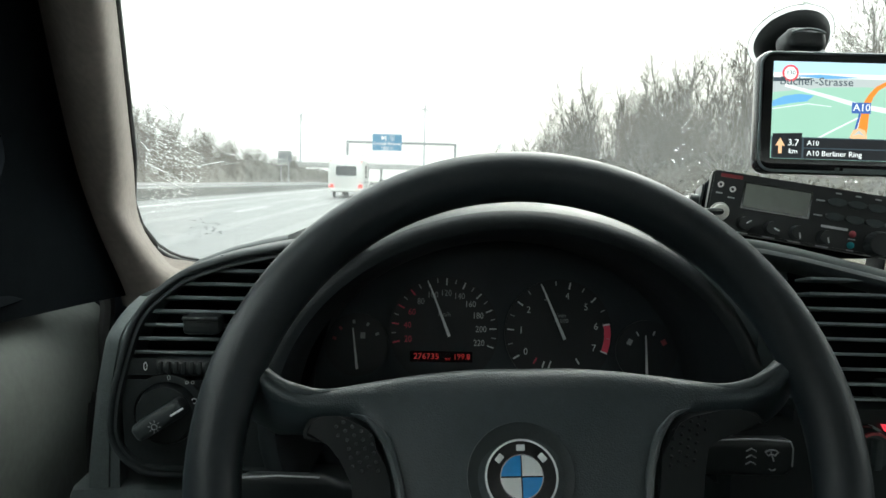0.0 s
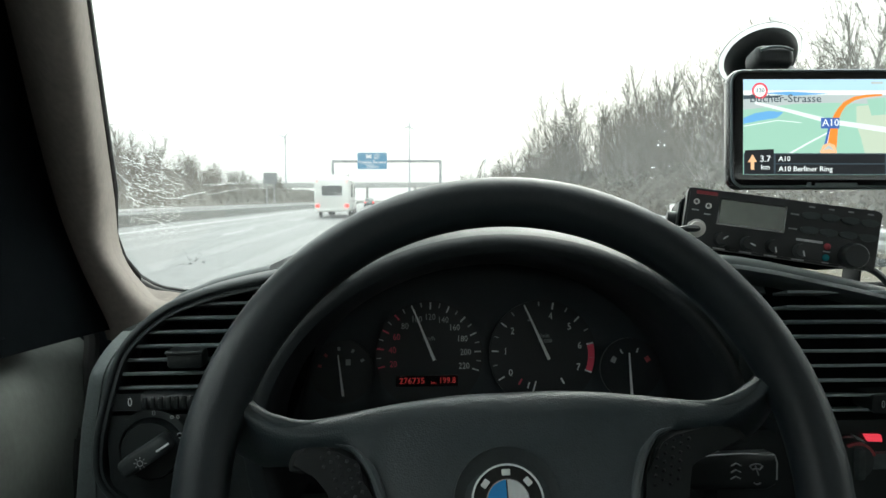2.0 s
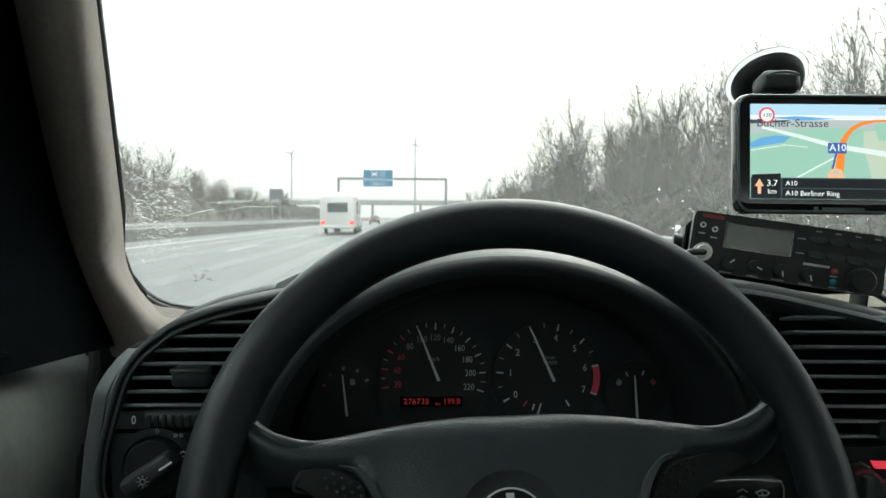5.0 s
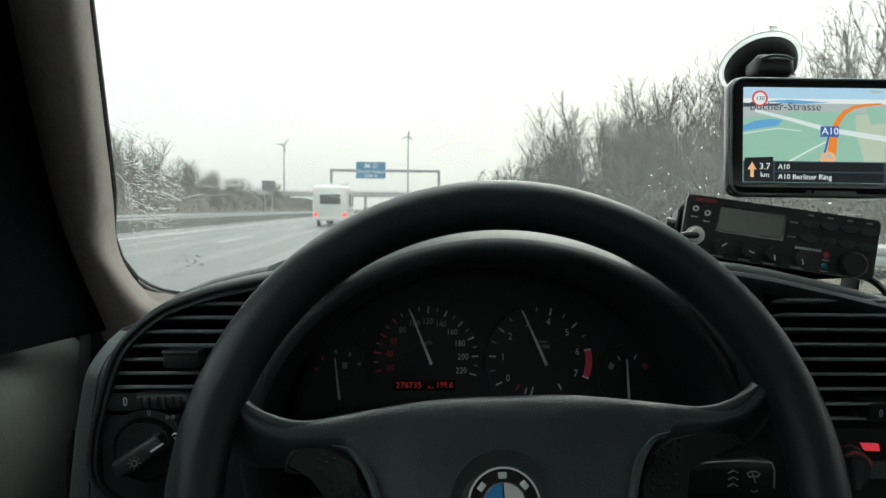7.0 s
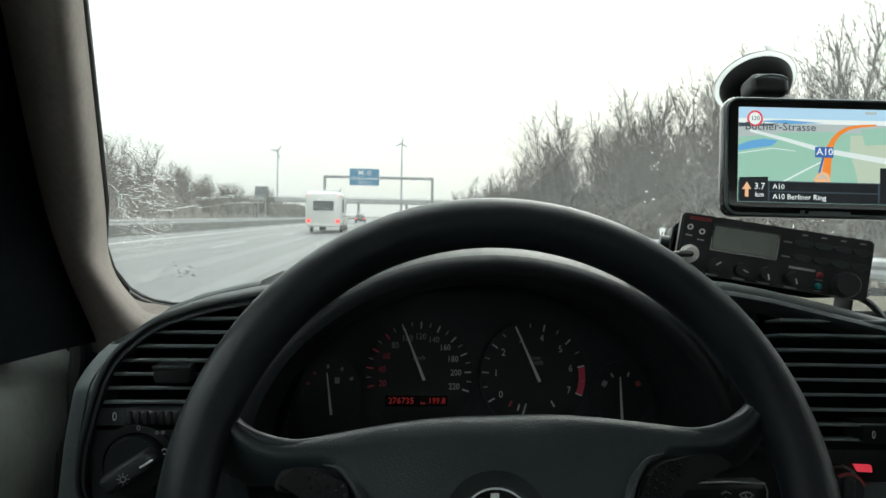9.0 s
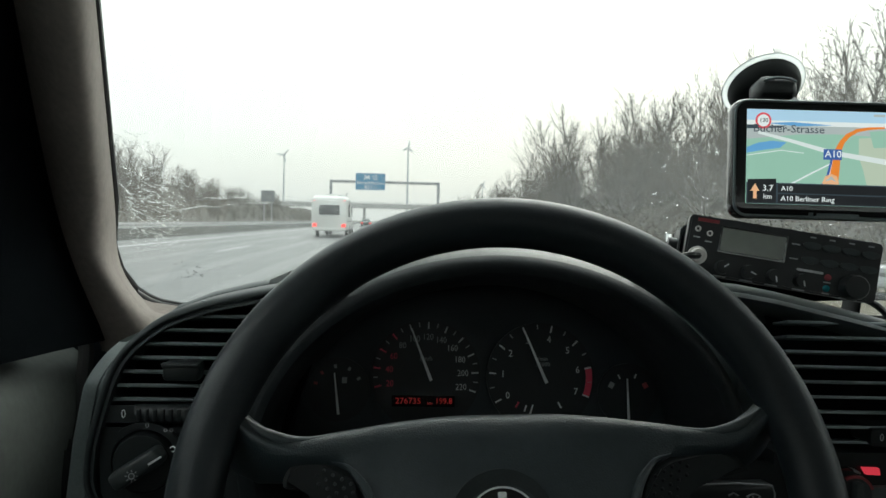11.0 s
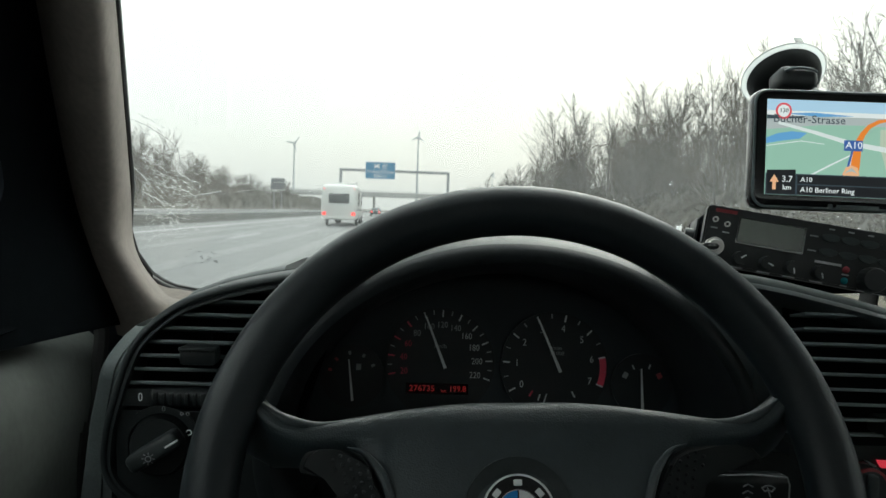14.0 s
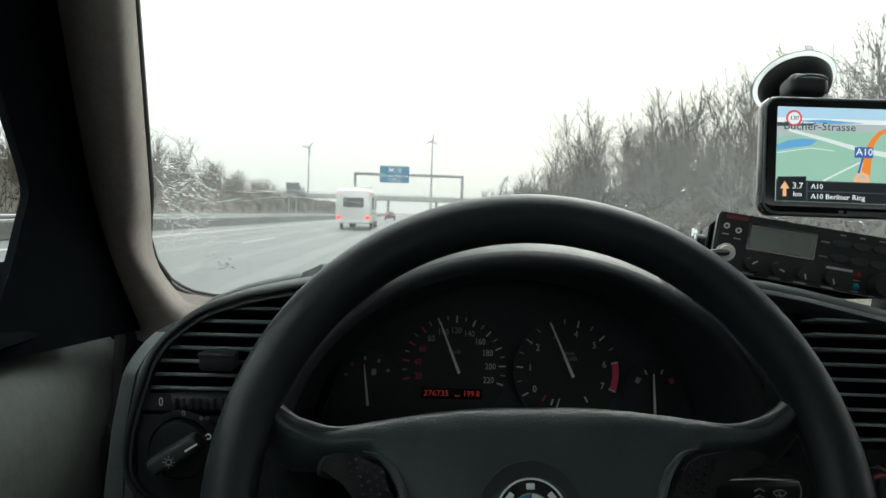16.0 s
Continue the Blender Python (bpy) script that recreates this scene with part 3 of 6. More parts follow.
def thicket_bank(x0, x1, y0, y1, height, label, seed, material="bramble"):
    """The close-grown heart of a thicket: an uneven bank with a ragged top."""
    nx, ny = 22, int((y1 - y0) / 0.55)
    vs, fs = [], []
    for j in range(ny + 1):
        y = y0 + (y1 - y0) * j / ny
        for i in range(nx + 1):
            u = i / nx
            x = x0 + (x1 - x0) * u
            z = height * (0.62 + 0.55 * noise.noise(V(x * 0.07, y * 0.085, seed)) + 0.30 * noise.noise(V(x * 0.35, y * 0.4, seed + 3.0)))
            z = max(0.25, z + 0.85 * noise.noise(V(x * 1.5, y * 1.3, seed + 7.0))) * min(1.0, 5 * u, 5 * (1 - u))
            vs.append((x + 0.25 * noise.noise(V(x * 2, y * 2, 1.0)), y + 0.25 * noise.noise(V(x * 2, y * 2, 9.0)), z - 0.05))
            if i < nx and j < ny:
                n0 = j * (nx + 1) + i
                fs.append((n0, n0 + 1, n0 + nx + 2, n0 + nx + 1))
    me = bpy.data.meshes.new("thicket")
    me.from_pydata(vs, [], fs)
    me.materials.append(M[material])
    return tagged(new("thicket", me), label, "thicket", "", "stuff")


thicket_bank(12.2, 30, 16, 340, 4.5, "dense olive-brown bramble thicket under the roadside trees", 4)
thicket_bank(-56, -31, 36, 420, 6.3, "dense thicket beyond the far lanes, colour lightened for haze", 8, "hazed_bramble")
undergrowth(12.0, 24, 20, 330, 3900, 3.4, "dense brown leafless shrubs below the roadside trees", 5, 4, 0.07)
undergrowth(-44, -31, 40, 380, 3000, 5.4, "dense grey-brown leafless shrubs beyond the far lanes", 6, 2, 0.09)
undergrowth(23, 48, 22, 330, 4600, 6.5, "deep grey-brown leafless thicket behind the roadside trees", 15)
undergrowth(-62, -45, 40, 420, 2200, 7.0, "deep leafless thicket beyond the far lanes", 16)
undergrowth(-14.2, -12.6, 8, 330, 1200, 0.5, "rough dead grass and weeds on the median", 7)
undergrowth(7.6, 12.5, 8, 160, 1800, 0.45, "rough dead grass along the verge", 8)


# ---- vehicles ahead ----
def wheel(parent, x, y, r, w):
    b = bmesh.new()
    cone(b, (x - w / 2, y, r), (x + w / 2, y, r), r, r, 24)
    t = part("wheel", b, "tyre", parent)
    b = bmesh.new()
    cone(b, (x - w / 2 - 0.006, y, r), (x + w / 2 + 0.006, y, r), r * 0.6, r * 0.6, 18)
    part("rim", b, "alloy", t)


def body_loft(sections, n=28, power=5.0):
    """Rounded cross-sections along y: (y, half width, bottom, top)."""
    b = bmesh.new()
    rows = []
    for y, w, z0, z1 in sections:
        row = []
        for i in range(n):
            a = 2 * math.pi * i / n
            c, s = math.cos(a), math.sin(a)
            row.append(V(w * math.copysign(abs(c) ** (2 / power), c), y, (z0 + z1) / 2 + (z1 - z0) / 2 * math.copysign(abs(s) ** (2 / power), s)))
        rows.append(row)
    return loft(b, rows, caps=True)


CY = 50.0
cv = thing("caravan", (-3.9, CY, 0.03), "white touring caravan with dark windows, towed on the wet road", "caravan")
part("shell", body_loft([(0, 1.02, 0.50, 2.50), (0.06, 1.12, 0.42, 2.58), (0.6, 1.15, 0.40, 2.66), (5.6, 1.15, 0.40, 2.64), (6.4, 1.12, 0.42, 2.3), (6.9, 1.05, 0.45, 1.5)], 32, 9), "caravan", cv, sharp=60)
for x, z, w, h, y in ((0, 1.75, 1.3, 0.62, -0.012),):
    bm = bmesh.new()
    slab(bm, round_rect(x, z, w, h, 0.08), y - 0.02, y + 0.03)
    part("rear_window", bm, "tint", cv, "dark rear window")
for y0, w, z, h in ((0.75, 1.15, 1.72, 0.74), (2.05, 0.42, 1.78, 0.80), (5.0, 0.62, 1.72, 0.66)):
    bm = bmesh.new()
    slab_x(bm, round_rect(y0 + w / 2, z, w, h, 0.07), 1.14, 1.165)
    pane = part("side_window", bm, "tint", cv, "dark side window")
    bm = bmesh.new()
    sweep(bm, [V(1.166, y, zz) for y, zz in round_rect(y0 + w / 2, z, w + 0.03, h + 0.03, 0.08)], 0.012, 6, True)
    part("window_rubber", bm, "rubber", pane)
bm = bmesh.new()
slab_x(bm, round_rect(3.45, 1.42, 0.62, 1.74, 0.06), 1.13, 1.158)
hatch = part("entrance_door", bm, "caravan", cv, "white side door")
bm = bmesh.new()
box(bm, (1.165, 3.22, 1.35), (0.03, 0.04, 0.14), 0.01)
part("door_handle", bm, "black", hatch)
bm = bmesh.new()
slab_x(bm, [(0.3, 2.30), (5.9, 2.30), (5.9, 2.34), (0.3, 2.34)], 1.135, 1.170)
part("awning_rail", bm, "sign_back", cv, "grey awning rail")
bm = bmesh.new()
slab_x(bm, disc(3.0, 0.42, 0.46, 18, -90, 90), 1.13, 1.162)
part("wheel_arch", bm, "sign_back", cv, "dark wheel arch")
for x in (-0.95, 0.95):
    bm = bmesh.new()
    slab(bm, round_rect(x, 2.36, 0.10, 0.05, 0.015), -0.02, 0.08)
    part("marker_lamp", bm, "tail", cv, "small red marker lamp")
bm = bmesh.new()
box(bm, (0.55, 3.6, 2.74), (0.5, 0.9, 0.10), 0.03)
sweep(bm, [(0.9, 2.7, 2.66), (0.9, 2.7, 2.90), (1.0, 3.1, 2.92)], 0.02)
part("roof_aerial", bm, "sign_back", cv, "grey folded aerial on the roof")
for x in (-0.92, 0.92):
    bm = bmesh.new()
    slab(bm, round_rect(x, 0.78, 0.26, 0.2, 0.04), -0.05, 0.03)
    part("tail_lamp", bm, "tail", cv, "lit red tail lamp")
bm = bmesh.new()
box(bm, (0, -0.04, 0.52), (2.1, 0.14, 0.16), 0.03)
part("bumper", bm, "caravan", cv)
bm = bmesh.new()
box(bm, (0, 1.4, 2.72), (0.7, 0.7, 0.14), 0.04)
part("roof_hatch", bm, "caravan", cv)
bm = bmesh.new()
box(bm, (0, 7.4, 0.5), (0.12, 1.2, 0.1), 0.02)
part("drawbar", bm, "zinc", cv, "steel drawbar")
bm = bmesh.new()
slab_x(bm, [(0.2, 1.02), (6.2, 1.02), (6.2, 1.10), (0.2, 1.10)], 1.152, 1.162)
part("side_stripe", bm, "sign_back", cv, "grey side stripe")
for x in (-0.98, 0.98):
    wheel(cv, x, 3.0, 0.32, 0.2)

van = thing("van", (-3.9, CY + 8.2, 0.03), "black van with roof rails towing the caravan", "van")
part("body", body_loft([(0, 0.86, 0.45, 1.15), (0.08, 0.92, 0.38, 1.25), (1.2, 0.95, 0.34, 1.28), (3.6, 0.95, 0.34, 1.22), (4.5, 0.92, 0.36, 1.02), (4.85, 0.8, 0.42, 0.85)], 28, 6), "car_black", van, sharp=60)
part("cabin", body_loft([(0.05, 0.80, 1.0, 1.55), (0.25, 0.80, 1.0, 1.88), (2.6, 0.80, 1.0, 1.9), (3.7, 0.76, 1.0, 1.25)], 28, 6), "tint", van, sharp=60)
for x in (-0.7, 0.7):
    bm = bmesh.new()
    sweep(bm, [(x, 0.4, 1.9), (x, 0.5, 1.98), (x, 2.3, 1.98), (x, 2.4, 1.9)], 0.02)
    part("roof_rail", bm, "alloy", van)
for x in (-0.8, 0.8):
    bm = bmesh.new()
    box(bm, (x, 0.02, 1.15), (0.18, 0.1, 0.55), 0.03)
    part("tail_lamp", bm, "tail", van, "lit red tail lamp")
for x in (-0.84, 0.84):
    for y in (0.9, 3.8):
        wheel(van, x, y, 0.33, 0.22)

car = thing("car", (-4.0, 128, 0.03), "dark car far ahead in the spray", "car")
part("body", body_loft([(0, 0.8, 0.4, 0.9), (0.1, 0.86, 0.3, 0.98), (3.4, 0.88, 0.3, 0.92), (4.3, 0.8, 0.35, 0.7)], 24, 5), "car_black", car, sharp=60)
part("cabin", body_loft([(0.4, 0.7, 0.8, 1.0), (0.9, 0.68, 0.8, 1.42), (2.2, 0.68, 0.8, 1.44), (3.1, 0.7, 0.8, 0.95)], 24, 5), "tint", car, sharp=60)
for x in (-0.65, 0.65):
    bm = bmesh.new()
    box(bm, (x, 0.0, 0.75), (0.3, 0.08, 0.14), 0.02)
    part("tail_lamp", bm, "tail", car, "lit red tail lamp")
for x in (-0.76, 0.76):
    for y in (0.8, 3.4):
        wheel(car, x, y, 0.31, 0.2)


# ---- the car's cabin: plain shell ----
def screen_y(z):
    """Depth of the raked windscreen at height z."""
    return 0.92 - 1.19 * (z - 1.055)


def screen_left(z):
    return -0.281 + 0.305 * (z - 1.095)


bm = bmesh.new()
slab_z(bm, [(-0.35, -0.8), (1.23, -0.8), (1.23, 0.95), (-0.35, 0.95)], 0.26, 0.30)
structure("floor", bm, "carpet", "dark carpeted cabin floor", "floor")
bm = bmesh.new()
slab_z(bm, [(-0.25, -0.8), (1.17, -0.8), (1.17, 0.50), (-0.25, 0.50)], 1.405, 1.44)
structure("ceiling", bm, "lining", "pale grey fabric roof lining", "ceiling")
bm = bmesh.new()
box(bm, (MID, 0.965, 0.66), (1.52, 0.03, 0.76))
structure("wall_front", bm, "matt", "black bulkhead below the windscreen", "bulkhead")
# added out of view, its height chosen to hold back light from behind
bm = bmesh.new()
box(bm, (MID, -0.46, 0.76), (1.56, 0.04, 0.94))
structure("wall_rear", bm, "carpet", "dark unseen wall closing the cabin behind and blocking rear light", "bulkhead")
bm = bmesh.new()
for s in (-1, 1):  # sloping trim between the side panes and the rear pane
    rows = [[V(MID + s * x, y, z) for x, y, z in ((0.75, -0.80, 1.05), (0.75, -1.32, 1.05), (0.71, -0.80, 1.43))]]
    rows.append([p + V(s * -0.02, 0, 0) for p in rows[0]])
    loft(bm, rows, caps=True)
structure("trim_rear_pillars", bm, "fabric", "grey fabric covered rear pillars", "pillar")
bm = bmesh.new()
box(bm, (1.21, 0.09, 0.675), (0.04, 1.74, 0.75), 0.01)
structure("wall_passenger", bm, "door", "dark grey passenger side trim", "side trim")
bm = bmesh.new()
box(bm, (-0.335, 0.70, 0.665), (0.03, 0.62, 0.79), 0.005)
structure("wall_driver", bm, "matt", "black body side beyond the driver's door", "body side")
bm = bmesh.new()
box(bm, (1.18, -0.36, 1.23), (0.06, 0.16, 0.36), 0.01)
box(bm, (-0.275, -0.36, 1.23), (0.05, 0.16, 0.36), 0.01)
structure("trim_posts", bm, "fabric", "grey fabric covered door pillars", "pillar")

# windscreen
side = [(screen_left(1.40) - 0.003, 1.40), (screen_left(1.17) - 0.004, 1.17), (-0.2825, 1.128 - 0.005), (-0.285, 1.097), (-0.278, 1.0735), (-0.268, 1.0635), (-0.256, 1.057), (-0.235, 1.0525), (-0.205, 1.0515), (-0.17, 1.051)]
outline = side + [(2 * MID - x, z) for x, z in reversed(side)]
bm = bmesh.new()
nrm = V(0, 1, 1.19).normalized()
a = [bm.verts.new(V(x, screen_y(z), z)) for x, z in outline]
b = [bm.verts.new(v.co + nrm * 0.004) for v in a]
bm.faces.new(a)
bm.faces.new(b[::-1])
for i in range(len(a)):
    j = (i + 1) % len(a)
    bm.faces.new((a[i], b[i], b[j], a[j]))
ws = structure("windscreen", bm, "windscreen", "raked windscreen wet with rain and spray", "windscreen")
ws.visible_shadow = False
bm = bmesh.new()
sweep(bm, [V(x, screen_y(z), z) - nrm * 0.002 for x, z in outline], 0.0042, 8, True)
sweep(bm, [V(x, screen_y(z), z) - nrm * 0.0085 for x, z in side[4:] + [(-0.13, 1.0505)]], 0.0058, 10)
structure("windscreen_seal", bm, "rubber", "black rubber seal round the windscreen", "seal")

# raindrops on the glass
STREAKS = (((-0.1767, 1.1701), (-0.1396, 1.1728), (-0.0905, 1.1727), (-0.0466, 1.1693)),
           ((-0.1777, 1.1599), (-0.1459, 1.1657), (-0.1165, 1.1661), (-0.0766, 1.1652), (-0.042, 1.1602)),
           ((-0.2012, 1.1587), (-0.1779, 1.163)), ((-0.1713, 1.1692), (-0.1366, 1.1717)))
rnd = random.Random(3)
vs, fs = [], []


def drop(x, z, r, squash, stretch=1.0, turn=0.0):
    c = V(x, screen_y(z), z) + nrm * 0.0042
    u0, w0 = V(1, 0, 0), V(0, -1.19, 1).normalized()
    u = math.cos(turn) * u0 + math.sin(turn) * w0
    w = -math.sin(turn) * u0 + math.cos(turn) * w0
    n0, k = len(vs), 8
    for rr, h in ((1.0, 0.0), (0.75, 0.6)):
        for i in range(k):
            t = 2 * math.pi * i / k
            vs.append(c + r * rr * (stretch * math.cos(t) * u + math.sin(t) * w) + nrm * (h * r * squash))
    vs.append(c + nrm * r * squash)
    for i in range(k):
        j = (i + 1) % k
        fs.append((n0 + i, n0 + j, n0 + k + j, n0 + k + i))
        fs.append((n0 + k + i, n0 + k + j, n0 + 2 * k))
    fs.append(tuple(n0 + i for i in reversed(range(k))))


for _ in range(1100):
    z = rnd.uniform(1.062, 1.33)
    x = rnd.uniform(screen_left(z) + 0.02, 0.75)
    drop(x, z, 0.00025 + 0.0005 * rnd.random() ** 3, 0.30)
for _ in range(800):  # the corner that the wiper leaves wet
    z = 1.095 + 0.15 * (0.5 * rnd.random() + 0.5 * rnd.random())
    x = screen_left(z) + 0.006 + 0.056 * rnd.random()
    drop(x, z, 0.00022 + 0.0007 * rnd.random() ** 3, 0.06, rnd.uniform(1, 2.2), rnd.uniform(-0.9, 0.5))
for _ in range(480):  # beyond the wiper's reach towards the middle
    z = 1.085 + 0.16 * rnd.random()
    x = 0.26 + 0.30 * rnd.random()
    drop(x, z, 0.0003 + 0.0004 * rnd.random() ** 2, 0.085, rnd.uniform(1, 1.5), rnd.uniform(-0.3, 0.6))
for _ in range(110):  # larger drops drawn out by the wind
    z = 1.085 + 0.10 * rnd.random()
    x = 0.20 + 0.36 * rnd.random()
    drop(x, z, 0.0005 + 0.0005 * rnd.random() ** 2, 0.10, rnd.uniform(1.6, 2.6), rnd.uniform(-0.25, 0.1))
for _ in range(240):  # short ripples of water smeared by the wiper
    z = 1.112 + 0.115 * rnd.random()
    v = (z - 1.112) / 0.115
    x = screen_left(z) + 0.006 + 0.056 * math.sqrt(1 - 0.8 * v) * rnd.random()
    drop(x, z, 0.0003 + 0.0004 * rnd.random(), 0.10, rnd.uniform(1.2, 5.5), -0.5 + rnd.gauss(0, 0.45))
for k in range(4):  # trails of water pushed to the edge
    z = 1.15 + 0.021 * k + rnd.uniform(-0.006, 0.006)
    x = screen_left(z) + 0.006
    for i in range(26):
        drop(x, z, 0.0004 + 0.0003 * rnd.random(), 0.25, 2.4, -0.35)
        x, z = x + 0.0019, z - 0.0009 + 0.0009 * rnd.gauss(0, 1)
for line in (((-0.2422, 1.2233), (-0.2274, 1.2164), (-0.2181, 1.2101), (-0.2105, 1.2027), (-0.2092, 1.1944), (-0.2172, 1.171)),
             ((-0.248, 1.1969), (-0.238, 1.1925), (-0.2264, 1.1874)), ((-0.2551, 1.1592), (-0.236, 1.1485), (-0.219, 1.137)),
             ((-0.2511, 1.1508), (-0.238, 1.141), (-0.2249, 1.1333)), ((-0.2595, 1.1856), (-0.252, 1.178), (-0.2463, 1.1676))):  # rivulets along the film's edge
    pts = smooth_line([(x, 0, z) for x, z in line], 9 * len(line))
    for p, p2 in zip(pts, pts[1:]):
        for s in (0.0, 0.5):
            c = p.lerp(p2, s)
            drop(c.x, c.z, 0.00042 + 0.00012 * rnd.random(), 0.6, 3.2, math.atan2((p2.z - p.z) * 1.55, p2.x - p.x))
for line in STREAKS:  # thin arcs of water that the wiper leaves
    pts = smooth_line([(x, 0, z) for x, z in line], 70)
    for p, p2 in zip(pts, pts[1:]):
        if rnd.random() < 0.86:
            drop(p.x, p.z + rnd.gauss(0, 0.0002), 0.00028 + 0.00018 * rnd.random(), 0.22, 3.6, math.atan2((p2.z - p.z) * 1.55, p2.x - p.x))
me = bpy.data.meshes.new("raindrops")
me.from_pydata([tuple(v) for v in vs], [], fs)
me.polygons.foreach_set("use_smooth", [True] * len(me.polygons))
me.materials.append(M["drop"])
drops = tagged(new("raindrops", me), "raindrops and water trails on the windscreen", "raindrops", "", "stuff")
drops.visible_shadow = False

# a dried smear on the glass
rnd = random.Random(9)
bm = bmesh.new()
for _ in range(46):
    z = 1.083 + 0.019 * rnd.random()
    x = -0.214 + rnd.gauss(0, 0.012)
    r = rnd.uniform(0.0004, 0.0012)
    c = V(x, screen_y(z), z) + nrm * 0.0045
    u, w = V(1, 0, 0) * r * rnd.uniform(1, 3.5), V(0, -1.19, 1).normalized() * r * 0.6
    bm.faces.new([bm.verts.new(c + p) for p in (-u, w, u, -w)])
me = bpy.data.meshes.new("glass_smear")
bm.to_mesh(me)
bm.free()
me.materials.append(M["sign_back"])
tagged(new("glass_smear", me), "small dried smear of dirt on the windscreen", "smear", "", "stuff")

# the other panes
for nm, pts in (("window_driver", [(-0.292, 0.56, 1.05), (-0.292, -0.8, 1.05), (-0.245, -0.8, 1.40), (-0.245, 0.40, 1.40)]),
                ("window_rear", [(-0.27, -1.31, 1.055), (1.19, -1.31, 1.055), (1.15, -0.81, 1.41), (-0.23, -0.81, 1.41)]),
                ("window_passenger", [(1.212, 0.56, 1.05), (1.212, -0.8, 1.05), (1.165, -0.8, 1.40), (1.165, 0.40, 1.40)])):
    bm = bmesh.new()
    q = [V(*p) for p in pts]
    n = (q[1] - q[0]).cross(q[3] - q[0]).normalized() * 0.003
    lo, hi = [bm.verts.new(p) for p in q], [bm.verts.new(p + n) for p in q]
    bm.faces.new(lo)
    bm.faces.new(hi[::-1])
    for i in range(4):
        bm.faces.new((lo[i], hi[i], hi[(i + 1) % 4], lo[(i + 1) % 4]))
    structure(nm, bm, "window", "car window pane, wet outside", "window").visible_shadow = False

# windscreen pillar trims
def pillar(s):
    p = thing("windscreen_pillar", (0, 0, 0), "grey-beige fabric trim on the windscreen pillar, flaring at the dashboard", "pillar", "windscreen pillars", "structure")
    lf = smooth_line([(-0.253, 0.748, 1.025), (-0.258, 0.745, 1.045), (-0.274, 0.722, 1.105), (-0.283, 0.695, 1.17), (-0.264, 0.592, 1.285), (-0.228, 0.45, 1.42)], 28)
    rt = smooth_line([(-0.183, 0.835, 1.046), (-0.228, 0.870, 1.0465), (-0.260, 0.890, 1.052)] + [(screen_left(z) - 0.002, screen_y(z) - 0.008, z) for z in (1.10, 1.17, 1.285, 1.42)], 28)
    rows = []
    for u, v in zip(lf, rt):
        eye_point = V(0, 0, 1.155)
        a, b = u - eye_point, v - eye_point
        edge = (a / a.y).lerp(b / b.y, 0.86)
        ridge = eye_point + edge * (u.y - 0.030)
        row = []
        for i in range(17):  # rounded ridge between the two faces, placed to fit the camera's view
            t = i / 16
            wu, wr, wv = (1 - t) ** 2, 3.2 * t * (1 - t), t * t
            row.append((u * wu + ridge * wr + v * wv) / (wu + wr + wv))
        row += [v + V(-0.012, 0.012, 0.01), u + V(-0.012, 0.012, 0.0)]
        rows.append([V(MID + s * (q.x - MID), q.y, q.z) for q in row])
    b = bmesh.new()
    loft(b, rows, caps=True)
    part("trim_cover", b, "fabric", p, sharp=70)


pillar(1)
pillar(-1)

# the car's outer body round the cabin, on its wheels
shell = thing("car", (MID, 0.5, 0.03), "dark car whose cabin this is, standing on the wet lane", "car")
off = shell.matrix_world.translation
bm = body_loft([(0.49, 0.80, 0.22, 0.98), (0.9, 0.82, 0.20, 0.92), (1.6, 0.80, 0.20, 0.82), (1.95, 0.74, 0.24, 0.68)], 28, 7)
part("bonnet", bm, "car_black", shell, sharp=60)
bm = body_loft([(-0.99, 0.80, 0.22, 1.02), (-1.6, 0.82, 0.20, 1.0), (-2.2, 0.80, 0.20, 0.96), (-2.45, 0.72, 0.26, 0.86)], 28, 7)
part("boot", bm, "car_black", shell, sharp=60)
bm = body_loft([(-1.31, 0.68, 1.412, 1.43), (-1.25, 0.71, 1.412, 1.45), (-0.6, 0.72, 1.412, 1.462), (-0.05, 0.71, 1.412, 1.45), (0.01, 0.68, 1.412, 1.43)], 28, 6)
part("roof", bm, "car_black", shell, sharp=60)
for x in (-0.82, 0.795):
    bm = bmesh.new()
    box(bm, (x, -0.75, 0.60), (0.016, 1.48, 0.82), 0.006)
    part("side_skin", bm, "car_black", shell)
bm = bmesh.new()
box(bm, (0, -0.25, 0.17), (1.6, 1.5, 0.10), 0.02)
part("underbody", bm, "matt", shell)
for x in (-0.72, 0.72):
    for y in (1.15, -1.55):
        wheel(shell, x, y, 0.31, 0.2)

